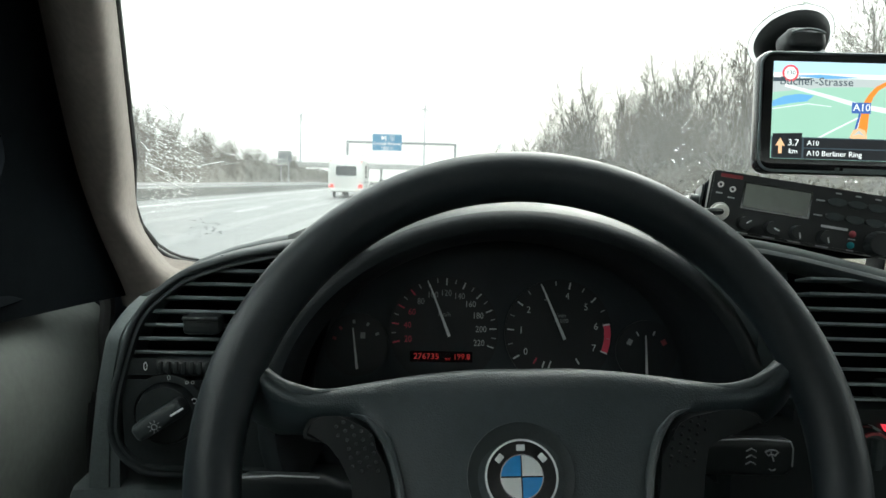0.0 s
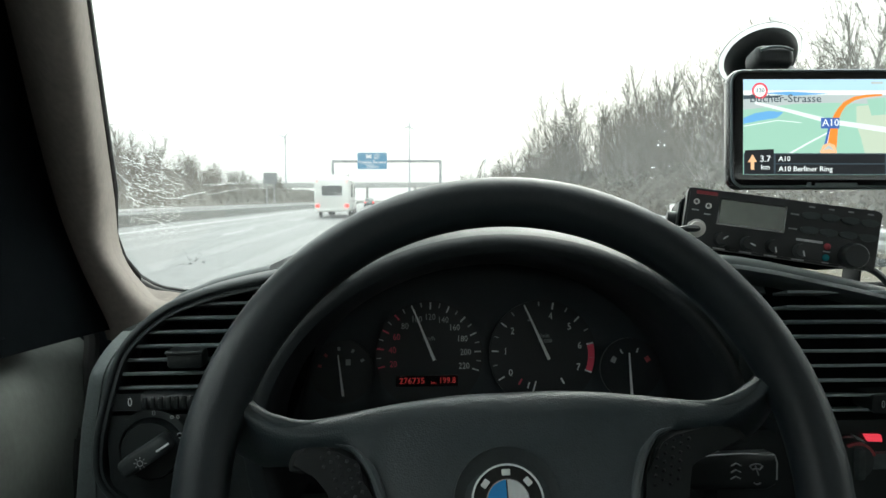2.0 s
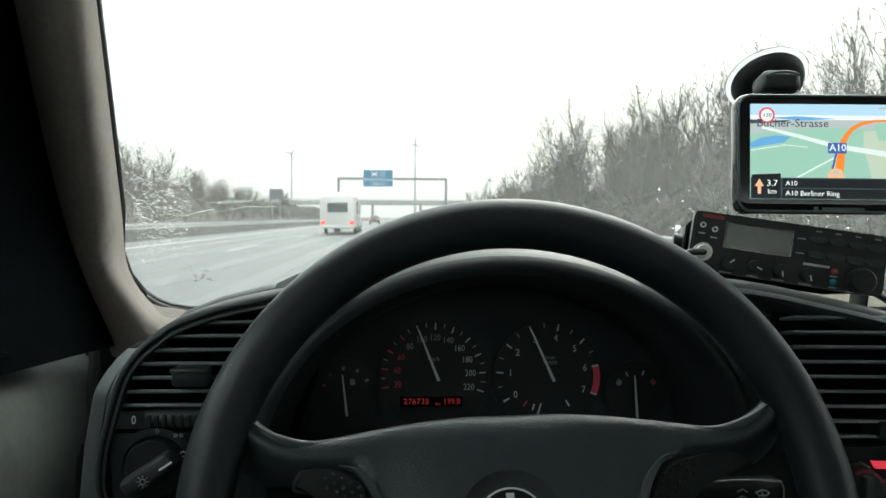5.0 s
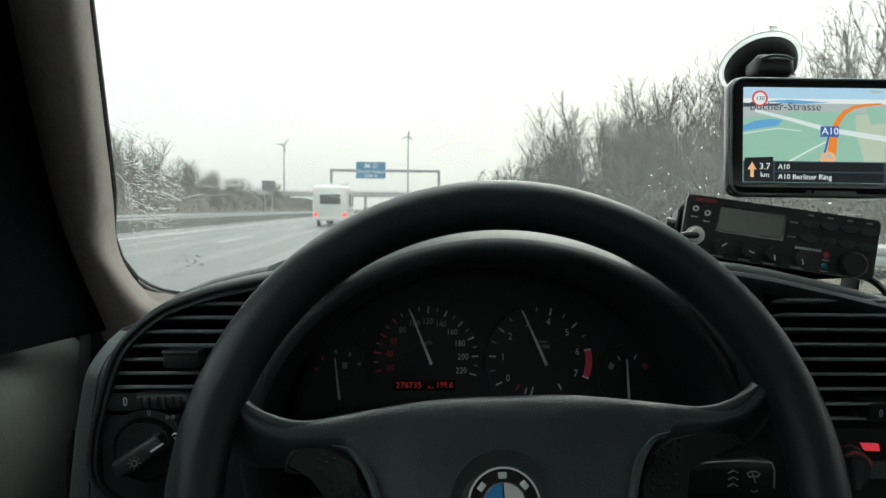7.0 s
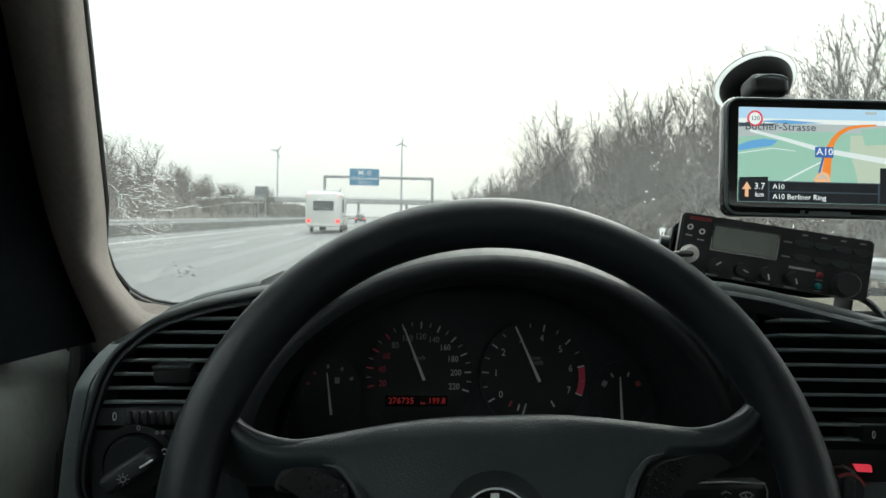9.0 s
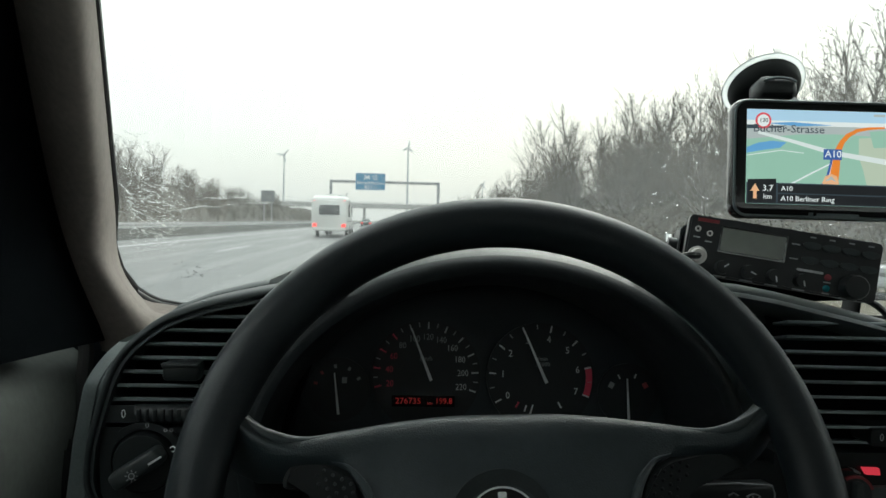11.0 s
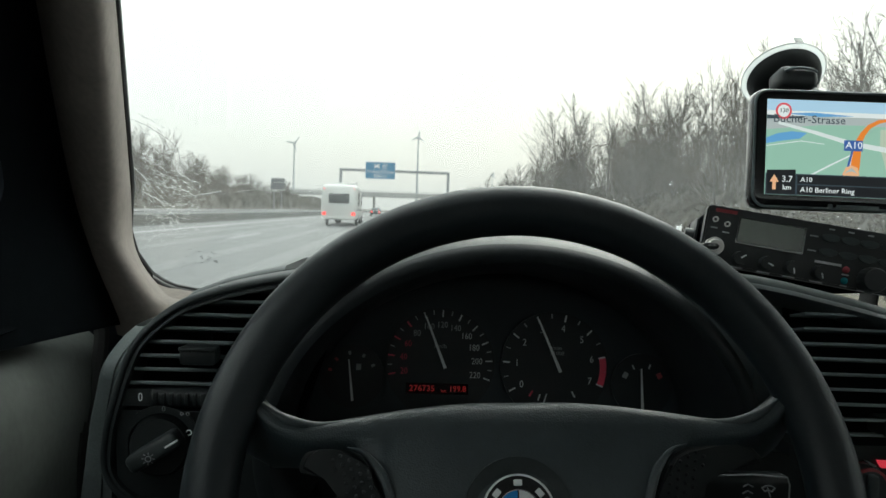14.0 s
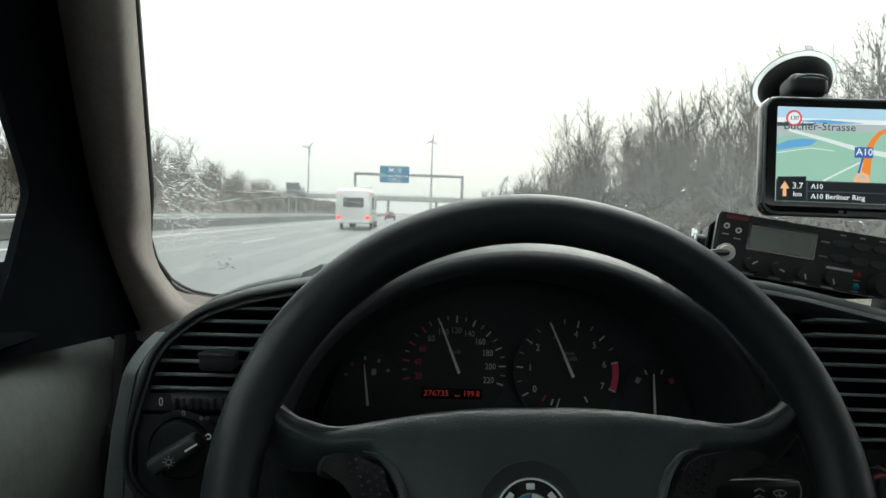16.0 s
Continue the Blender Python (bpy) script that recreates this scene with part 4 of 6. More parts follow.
# driver's door
door = thing("door_1", (-0.24, 0.1, 0.3), "closed driver's door with dark grey vinyl panel", "door", "", "structure")
bm = bmesh.new()
rows = []
for y in np.linspace(-0.55, 0.655, 14):
    row = []
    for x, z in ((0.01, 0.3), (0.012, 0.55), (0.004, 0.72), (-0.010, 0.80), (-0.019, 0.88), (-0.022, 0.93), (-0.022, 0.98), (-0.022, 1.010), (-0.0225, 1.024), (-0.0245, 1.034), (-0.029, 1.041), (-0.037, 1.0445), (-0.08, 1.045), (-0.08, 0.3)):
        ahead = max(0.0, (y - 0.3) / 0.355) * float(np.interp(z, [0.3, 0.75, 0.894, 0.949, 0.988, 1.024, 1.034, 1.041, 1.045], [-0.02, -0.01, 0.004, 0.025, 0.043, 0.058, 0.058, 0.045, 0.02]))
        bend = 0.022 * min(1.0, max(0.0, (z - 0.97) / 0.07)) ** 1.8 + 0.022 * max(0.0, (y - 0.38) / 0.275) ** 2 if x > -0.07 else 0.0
        k = 1 + bend / 0.262  # bent to darken its top and front, scaled to keep the camera's outline
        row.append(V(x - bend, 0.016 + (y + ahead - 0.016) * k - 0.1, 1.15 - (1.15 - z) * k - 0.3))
    rows.append(row)
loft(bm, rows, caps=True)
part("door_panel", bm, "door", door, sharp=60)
PILLAR_EDGE = [(-0.256, 0.747, 1.036), (-0.259, 0.744, 1.05), (-0.274, 0.722, 1.105), (-0.283, 0.695, 1.17), (-0.264, 0.592, 1.285), (-0.228, 0.45, 1.42)]
lf = smooth_line(PILLAR_EDGE, 28)
op = smooth_line([(-0.292, 0.53, 1.043), (-0.292, 0.548, 1.065), (-0.290, 0.570, 1.105), (-0.290, 0.588, 1.142), (-0.289, 0.5935, 1.165), (-0.284, 0.560, 1.205), (-0.262, 0.45, 1.30), (-0.240, 0.33, 1.385)], 28)
rows = []
for u, v in zip(lf, op):
    u = u + V(-0.002, 0.010, 0)
    a, b = u.lerp(v, 0.35) + V(-0.001, 0.002, 0), u.lerp(v, 0.8) + V(0.001, 0, 0)
    rows.append([p - V(-0.24, 0.1, 0.3) for p in (u, a, b, v, v + V(-0.012, 0.012, 0), u + V(-0.03, 0.02, 0))])
bm = bmesh.new()
loft(bm, rows, caps=True)
part("window_frame", bm, "matt", door, "black window frame and mirror triangle", sharp=80)
bm = bmesh.new()
box(bm, (-0.005, -0.20, 1.10), (0.025, 1.20, 0.03), 0.006)
part("top_rail", bm, "matt", door)
bm = bmesh.new()
rows = []
for y in np.linspace(-0.60, 0.585, 24):
    f = max(0.0, (y - 0.30) / 0.275)
    rows.append([V(x - 0.050 - 0.006 * f ** 4, y, z + 0.003) for x, z in ((0.003, 0.7465), (0.010, 0.751), (0.007, 0.756), (-0.001, 0.760), (-0.007, 0.772), (-0.013, 0.792), (-0.020, 0.799), (-0.045, 0.802), (-0.045, 0.735), (-0.03, 0.735))])
loft(bm, rows, caps=True)
part("top_cap", bm, "matt", door, "black soft cap along the door top", sharp=70)
bm = bmesh.new()
sweep(bm, smooth_line([(-0.046, 0.60, -0.1), (-0.046, 0.618, 0.574), (-0.046, 0.642, 0.633), (-0.046, 0.662, 0.675), (-0.047, 0.680, 0.716), (-0.050, 0.684, 0.732)], 30), 0.0075, 8)
part("door_seal", bm, "rubber", door)
# black block added to stand for the shade in the door gap
bm = bmesh.new()
box(bm, (-0.050, 0.715, 0.36), (0.05, 0.02, 0.75), 0.004)
part("gap_filler", bm, "matt", door, "black filler added behind the door's front edge to darken the gap")


# ---- dashboard ----
POD = [(-0.03, 1.1105), (-0.07, 1.107), (-0.1113, 1.0988), (-0.1326, 1.0925), (-0.1542, 1.0835), (-0.1731, 1.0690), (-0.1839, 1.0566), (-0.1904, 1.0440), (-0.1955, 1.0282), (-0.2000, 1.0120),
       (-0.2043, 0.993), (-0.2060, 0.9724), (-0.2038, 0.9591), (-0.1972, 0.9482), (-0.1864, 0.9393), (-0.1735, 0.9348), (-0.13, 0.9335), (-0.09, 0.933)]
POD_X, POD_Z = [x for x, z in POD[11::-1]], [z for x, z in POD[11::-1]]


def pod_left(z):
    """The pod's outer edge at height z, on its door side."""
    return float(np.interp(z, POD_Z, POD_X))


def top_edge(x):
    """Height of the dashboard's near edge along x."""
    if x < -0.03:
        return float(np.interp(x, POD_X, POD_Z)) + 0.003
    if x < 0.22:
        return 1.108
    return float(np.interp(x, [0.22, 0.26, 0.32, 0.38, 0.50, 0.8, 1.2], [1.122, 1.118, 1.105, 1.091, 1.072, 1.066, 1.06]))


dash = thing("dashboard", (MID, 0.75, 0.6), "black grained plastic dashboard under the windscreen", "dashboard")
off = dash.matrix_world.translation
bm = bmesh.new()
rows = []
for x in [-0.238, -0.225, -0.207, -0.2045, -0.20, -0.19, -0.175, -0.155, -0.13, -0.10, -0.087, -0.083, -0.03, 0.0, 0.1, 0.2, 0.24, 0.259, 0.264, 0.30, 0.35, 0.40, 0.5, 0.7, 0.9, 1.16]:
    zf = top_edge(x)
    yf = 0.60 if x < -0.085 else 0.70 if x < 0.262 else 0.560
    if x < -0.2045:
        yf, zf = 0.62 + (-0.2045 - x) * 0.6, 0.985
    back = 1.043
    low = 0.018 if x > 0.262 else 0.0
    prof = [(yf + 0.02, 0.60), (yf + 0.006, zf - 0.03), (yf, zf - 0.010 - low), (yf + 0.004, zf - 0.003 - low), (yf + 0.014, zf - low), (0.70, 0.55 * (zf - low) + 0.45 * max(1.045, back) if x > -0.195 else zf + 0.012), (0.83, back + 0.004 if x > -0.195 else 1.022), (0.95, back - 0.002), (0.95, 0.60)]
    rows.append([V(x, y, z) - off for y, z in prof])
loft(bm, rows, caps=True)
part("dash_body", bm, "dash_top", dash, sharp=50)
# end of the dashboard beside the door: a rounded grey cheek with a fine seam
bm = bmesh.new()
rows = []
for z in [0.60, 0.80, 0.90, 0.925] + list(np.linspace(0.94, 1.056, 24)):
    x1 = pod_left(max(z, 0.9724)) + 0.004
    x0 = float(np.interp(z, [0.6, 0.8, 0.93, 0.992, 1.029, 1.051, 1.070], [-0.235, -0.231, -0.2257, -0.2192, -0.2126, -0.2058, -0.195]))
    f = max(0.0, (z - 1.030) / 0.026) ** 2
    xs = x1 + (x0 - x1) * float(np.interp(z, [0.95, 1.0, 1.06], [0.30, 0.38, 0.55]))
    rows.append([V(x, y + 0.045 * f, z) - off for x, y in ((x1, 0.590), (x1, 0.5745), (xs + 0.0007, 0.5738), (xs + 0.0003, 0.5758), (xs - 0.0003, 0.5758), (xs - 0.0007, 0.5738), (x0 + 0.003, 0.5742), (x0 + 0.0006, 0.5760), (x0, 0.580), (x0 - 0.001, 0.64))])
loft(bm, rows, closed=False)
part("side_cheek", bm, "trim", dash, "dark grey dashboard end beside the door", sharp=60)
bm = bmesh.new()
box(bm, V(-0.12, 0.60, 0.78) - off, (0.24, 0.06, 0.286), 0.01)
part("knee_panel", bm, "trim", dash)

# surround of the left vent and switch
pc = smooth_line([(x, 0, z) for x, z in POD], 68)
bm = bmesh.new()
rows = []
for i, p in enumerate(pc):
    d = (pc[min(i + 1, len(pc) - 1)] - pc[max(i - 1, 0)]).normalized()
    n = V(d.z, 0, -d.x)
    if n.dot(p - V(-0.06, 0, 1.0)) < 0:
        n = -n
    rows.append([p + n * a + V(0, b, 0) - off for a, b in ((-0.001, 0.620), (0.0, 0.590), (0.0, 0.572), (-0.0004, 0.562), (-0.0014, 0.5575), (-0.0034, 0.5556), (-0.0052, 0.5560), (-0.0060, 0.5582), (-0.0068, 0.5582), (-0.0075, 0.5552), (-0.0092, 0.5550), (-0.0101, 0.5570), (-0.0105, 0.590))])
loft(bm, rows, closed=False)
part("fascia_surround", bm, "dash", dash, "rounded rim round the vent and light switch", sharp=60)
bm = bmesh.new()
slab(bm, [(p.x - off.x, p.z - off.z) for p in pc], 0.594 - off.y, 0.6 - off.y)
part("vent_backing", bm, "matt", dash)


def vent_slat(b, x0, x1, y, z, depth=0.024, thick=0.0026, tilt=-12, slope=0.0, yaw=0.0):
    m = Matrix.Rotation(radians(slope), 4, "Y") @ Matrix.Rotation(radians(yaw), 4, "Z") @ Matrix.Rotation(radians(tilt), 4, "X")
    return box(b, V((x0 + x1) / 2, y + depth / 2, z), (x1 - x0, depth, thick), 0.0007, m, 2)


vent = thing("air_vent", (-0.12, 0.575, 1.0), "black side air vent with horizontal slats and slider", "air vent", "dashboard vents")
off = vent.matrix_world.translation
# slats coloured lighter for the light their front edges catch
for k in range(8):
    z = 1.0915 - 0.0098 * k
    x0 = pod_left(z) + 0.0085
    bm = bmesh.new()
    vent_slat(bm, x0 - off.x, 0.0915 - 0.186 * math.sqrt(1 - ((z - 0.98) / 0.1525) ** 2) - off.x, 0.560 - off.y, z - off.z)
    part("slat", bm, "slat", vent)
bm = bmesh.new()
box(bm, V(-0.135, 0.586, 1.05) - off, (0.0015, 0.01, 0.05))
part("rear_vane", bm, "matt", vent)
bm = bmesh.new()
box(bm, V(-0.136, 0.554, 1.0475) - off, (0.025, 0.018, 0.013), 0.003)
box(bm, V(-0.136, 0.5455, 1.0525) - off, (0.025, 0.006, 0.003), 0.001)
part("slider", bm, "black", vent, "black slider tab")
bm = bmesh.new()
slab(bm, [(-0.192 - off.x, 1.0095 - off.z), (-0.09 - off.x, 1.0095 - off.z), (-0.09 - off.x, 1.0215 - off.z), (-0.189 - off.x, 1.0215 - off.z)], 0.558 - off.y, 0.575 - off.y)
row_plate = part("wheel_plate", bm, "black", vent)
bm = bmesh.new()
cone(bm, V(-0.1695, 0.562, 1.0155) - off, V(-0.131, 0.562, 1.0155) - off, 0.0072, 0.0072, 22)
for k in range(7):
    box(bm, V(-0.1665 + 0.0054 * k, 0.5552, 1.0155) - off, (0.003, 0.003, 0.0085), 0.0008)
part("thumbwheel", bm, "black", vent, "ribbed thumbwheel")
letters("0", 0.0090, -0.1775 - off.x, 1.0155 - off.z, 0.5575 - off.y, vent, "white", squeeze=0.75)
letters("I", 0.0090, -0.1245 - off.x, 1.0155 - off.z, 0.5575 - off.y, vent, "white")

# headlight switch in its panel
sw = thing("light_switch", (-0.1625, 0.559, 0.983), "black rotary headlight switch with white symbols", "light switch")
off = sw.matrix_world.translation
bm = bmesh.new()
slab(bm, [(x - off.x, z - off.z) for x, z in ((-0.195, 1.006), (-0.193, 0.96), (-0.186, 0.943), (-0.168, 0.936), (-0.092, 0.936), (-0.092, 1.006))], 0.0, 0.02)
part("switch_panel", bm, "black", sw)
bm = bmesh.new()
ring(bm, 0, 0, 0.0225, 0.0275, -0.004, 0.0, 44)
part("bezel", bm, "black", sw)
bm = bmesh.new()
cone(bm, (0, 0.0, 0), (0, -0.009, 0), 0.0215, 0.0195, 36)
knob = part("knob", bm, "black", sw)
bm = bmesh.new()
box(bm, (0, -0.016, 0), (0.038, 0.018, 0.0125), 0.004, Matrix.Rotation(radians(-33), 4, "Y"), 3)
part("grip", bm, "dash", knob, "raised diagonal grip")
bm = bmesh.new()
box(bm, V(0.0135, -0.0255, 0.0075), (0.010, 0.0008, 0.0013), 0, Matrix.Rotation(radians(-33), 4, "Y"))
part("pointer", bm, "white", knob)
bm = bmesh.new()
c = V(-0.0015, -0.0255, -0.003)
ring(bm, c.x, c.z, 0.0016, 0.0022, c.y - 0.0004, c.y, 16)
for k in range(8):
    t = radians(45 * k)
    box(bm, c + V(0.0036 * math.sin(t), 0, 0.0036 * math.cos(t)), (0.0005, 0.0006, 0.0014), 0, Matrix.Rotation(t, 4, "Y"))
part("lamp_symbol", bm, "faint", knob)
letters("0", 0.0055, 0.002, 0.0255, -0.0045, sw, "faint")
bm = bmesh.new()
for dx in (-0.002, 0.002):
    ring(bm, 0.0165 + dx, 0.0225, 0.0007, 0.0013, -0.005, -0.0042, 12)
part("sidelight_symbol", bm, "faint", sw)
bm = bmesh.new()
ring(bm, 0.0195, 0.0092, 0.0014, 0.0022, -0.005, -0.0042, 16)
for k in range(3):
    box(bm, V(0.0158, -0.0046, 0.0107 - 0.0014 * k), (0.0028, 0.0006, 0.0006))
part("headlight_symbol", bm, "white", sw)


# ---- instrument binnacle and dials ----
bin_ = thing("instrument_hood", (0.0855, 0.6, 0.98), "black plastic hood arching over the instruments", "instrument hood")
bm = bmesh.new()
HOOD = ((-0.032, 0.06), (-0.027, 0.0), (-0.023, -0.026), (-0.019, -0.038), (-0.014, -0.045), (-0.0095, -0.0457), (-0.0068, -0.0452), (-0.0042, -0.0440), (-0.0018, -0.0418), (0.0002, -0.0385), (0.0020, -0.0330), (0.0040, -0.0220), (0.0062, -0.004), (0.0095, 0.035), (0.0122, 0.10), (0.0138, 0.17), (0.0, 0.235), (-0.05, 0.27))
# same plastic: light put into the top's colour, shade into lip and shroud
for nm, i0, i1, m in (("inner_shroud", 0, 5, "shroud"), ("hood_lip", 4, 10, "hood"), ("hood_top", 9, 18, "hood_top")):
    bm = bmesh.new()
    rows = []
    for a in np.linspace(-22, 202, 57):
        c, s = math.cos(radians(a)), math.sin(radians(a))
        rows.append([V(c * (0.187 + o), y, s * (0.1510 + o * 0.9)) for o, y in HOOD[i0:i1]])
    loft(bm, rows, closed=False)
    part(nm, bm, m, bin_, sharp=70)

clu = thing("instrument_cluster", (0.083, 0.652, 1.018), "dark instrument cluster with two large dials and red display", "instrument cluster", rot=(-9, 0, 0))
bm = bmesh.new()
slab(bm, [(0.0085 + 0.168 * math.sin(radians(a)), -0.038 + 0.14 * math.cos(radians(a))) for a in range(0, 360, 8)], 0.004, 0.012)
part("back_plate", bm, "cluster", clu)


def dial(cx, cz, r, name):
    b = bmesh.new()
    slab(b, disc(cx, cz, r, 48), -0.001, 0.003)
    d = part(name, b, "dialface", clu)
    return d


def tick(b, cx, cz, ang, r0, r1, w):
    t = radians(ang)
    box(b, V(cx + (r0 + r1) / 2 * math.sin(t), -0.0016, cz + (r0 + r1) / 2 * math.cos(t)), (w, 0.0008, r1 - r0), 0, Matrix.Rotation(t, 4, "Y"))


def needle(d, cx, cz, ang, length, w=0.0013, tail=0.0, y=-0.006):
    t = radians(ang)
    b = bmesh.new()
    m = Matrix.Translation((cx, y, cz)) @ Matrix.Rotation(t, 4, "Y")
    vv = [b.verts.new(m @ V(*p)) for p in ((-w, 0, -tail), (w, 0, -tail), (w * 0.45, 0, length), (-w * 0.45, 0, length))]
    b.faces.new(vv)
    r = bmesh.ops.extrude_face_region(b, geom=b.faces[:])
    bmesh.ops.translate(b, vec=(0, 0.0012, 0), verts=[e for e in r["geom"] if isinstance(e, bmesh.types.BMVert)])
    part("needle", b, "white", d, "thin white needle")


S0 = (-0.0467, 0.0085)
sp = dial(*S0, 0.0455, "speedometer")
for k in range(12):
    a = -124.9 + 21.2 * k
    v = 20 * k
    bm = bmesh.new()
    if 1 <= k <= 11:
        tick(bm, *S0, a, 0.0380, 0.0438, 0.0012)
        part("tick", bm, "red" if 1 <= k <= 4 else "dim", sp)
        letters(str(v), 0.0074, S0[0] + 0.0308 * math.sin(radians(a)), S0[1] + 0.0313 * math.cos(radians(a)), -0.0016, sp, "red" if v in (20, 40, 60) else "dim" if v not in (80, 100, 120, 140) else "faint", squeeze=0.85)
    if 0 < k < 11:
        bm = bmesh.new()
        tick(bm, *S0, a + 10.6, 0.0400, 0.0438, 0.0009)
        part("minor_tick", bm, "faint", sp)
letters("km/h", 0.0052, S0[0], S0[1] + 0.0135, -0.0016, sp, "faint")
needle(sp, S0[0] + 0.0042, S0[1] - 0.0045, -21.7, 0.046)
bm = bmesh.new()
slab(bm, round_rect(S0[0] - 0.002, S0[1] - 0.0215, 0.052, 0.009, 0.001), -0.0016, -0.0012)
part("display", bm, "gloss", sp)
M["seg"] = lit("display_red", (1.0, 0.045, 0.05), 0.11)
letters("276735", 0.0068, S0[0] - 0.0145, S0[1] - 0.0215, -0.0022, sp, "seg", squeeze=1.05)
letters("km", 0.0035, S0[0] + 0.0035, S0[1] - 0.0232, -0.0022, sp, "seg")
letters("199.8", 0.0068, S0[0] + 0.0150, S0[1] - 0.0215, -0.0022, sp, "seg", squeeze=0.95)

T0 = (0.0497, 0.0078)
ta = dial(*T0, 0.0455, "rev_counter")
for k in range(8):
    a = -119.2 + 33 * k
    bm = bmesh.new()
    tick(bm, *T0, a, 0.0380, 0.0438, 0.0013)
    part("tick", bm, "white" if k < 3 else "dim", ta)
    letters(str(k), 0.0082, T0[0] + 0.0320 * math.sin(radians(a)), T0[1] + 0.0320 * math.cos(radians(a)), -0.0016, ta, "white" if k in (0, 1, 2, 7) else "dim", squeeze=0.9)
    if k < 7:
        bm = bmesh.new()
        tick(bm, *T0, a + 16.5, 0.0400, 0.0438, 0.0009)
        part("minor_tick", bm, "faint", ta)
bm = bmesh.new()
ring(bm, *T0, 0.0385, 0.0438, -0.002, -0.0012, 12, 80, 111)
part("red_zone", bm, "red", ta)
letters("1/min", 0.0048, T0[0] + 0.0005, T0[1] + 0.0150, -0.0016, ta, "faint")
letters("x1000", 0.0048, T0[0] + 0.002, T0[1] + 0.0105, -0.0016, ta, "faint")
needle(ta, T0[0] + 0.0043, T0[1] - 0.0048, -23.5, 0.0475)
for a, m in ((-150, "red"), (-162, "white"), (150, "white")):
    bm = bmesh.new()
    tick(bm, T0[0] - 0.002, T0[1] + 0.008, a, 0.033, 0.0385, 0.0013)
    part("economy_tick", bm, m, ta)
needle(ta, T0[0] - 0.011, T0[1] - 0.034, 18, 0.012, 0.0009)

F0 = (-0.119, -0.004)
fu = dial(*F0, 0.0260, "fuel_gauge")
for a, m in ((-75, "red_dim"), (-45, "red_dim"), (-8, "faint"), (28, "faint"), (62, "faint")):
    bm = bmesh.new()
    tick(bm, *F0, a, 0.0175, 0.0205, 0.0022)
    part("tick", bm, m, fu)
needle(fu, F0[0] + 0.001, F0[1] - 0.020, -7, 0.034, 0.0011)
bm = bmesh.new()
box(bm, (F0[0] + 0.005, -0.0016, F0[1] + 0.0075), (0.004, 0.0008, 0.005))
part("pump_symbol", bm, "faint", fu)

E0 = (0.1245, -0.006)
te = dial(*E0, 0.0260, "temperature_gauge")
for a, w, m in ((-62, 0.005, "faint"), (-28, 0.0012, "dim"), (22, 0.0012, "dim"), (62, 0.0045, "red_dim")):
    bm = bmesh.new()
    tick(bm, *E0, a, 0.0145, 0.0185, w)
    part("tick", bm, m, te)
needle(te, E0[0] - 0.001, E0[1] - 0.0245, -1.5, 0.038, 0.0011)


# ---- steering wheel ----
st = thing("steering_wheel", (0.0775, 0.44, 0.988), "black four-spoke steering wheel with worn grained rim", "steering wheel", rot=(-22, -1.6, 0))
bm = bmesh.new()
rows = []
for i in range(96):
    a = 2 * math.pi * i / 96
    d = V(math.sin(a), 0, math.cos(a))
    rows.append([d * (0.1795 + 0.0160 * math.cos(t)) + V(0, 0.0165 * math.sin(t), 0) for t in (2 * math.pi * j / 18 for j in range(18))])
rows.append(rows[0])
loft(bm, rows)
bmesh.ops.remove_doubles(bm, verts=bm.verts, dist=1e-6)
part("rim", bm, "rim", st, sharp=80)


def spoke_sections():
    xs = sorted({round(s * x, 4) for s in (-1, 1) for x in (0, .015, .03, .045, .06, .07, .076, .081, .086, .092, .1, .11, .12, .13, .14, .15, .158, .164, .169, .173)})
    out = []
    for x in xs:
        u = abs(x)
        top = 0.0605 - 0.52 * max(0, u - 0.02) ** 1.6 + 0.0537 * max(0, (u - 0.108) / 0.065) ** 2.5
        low = float(np.interp(u, [0, 0.070, 0.079, 0.088, 0.10, 0.15, 0.173], [-0.105, -0.102, -0.085, -0.004, 0.021, 0.024, 0.036]))
        front = float(np.interp(u, [0, 0.06, 0.09, 0.14, 0.173], [0.000, 0.001, 0.003, -0.002, -0.008]))
        back = float(np.interp(u, [0, 0.09, 0.173], [0.045, 0.032, 0.014]))
        out.append((x, low, top, front, back))
    return out


bm = bmesh.new()
rows = []
for x, lo, hi, fr_, bk in spoke_sections():
    row = []
    cz, hz, cy, hy = (lo + hi) / 2, (hi - lo) / 2, (fr_ + bk) / 2, (bk - fr_) / 2
    p = 2.4 if hz < 0.03 else 2.8
    for i in range(36):
        a = 2 * math.pi * i / 36
        c, s = math.cos(a), math.sin(a)
        z = cz + hz * math.copysign(abs(s) ** (2 / p), s)
        lean = 1.2 * min(1.0, max(0.0, (abs(x) - 0.088) / 0.025)) * max(0.0, hi - 0.012 - z)  # the spokes turn under below their welt
        row.append(V(x, cy - hy * math.copysign(abs(c) ** (2 / p), c) + min(lean, 0.05), z))
    rows.append(row)
loft(bm, rows, caps=True)
part("hub_pad", bm, "leather", st, "grained horn pad with two upper spokes", sharp=80)
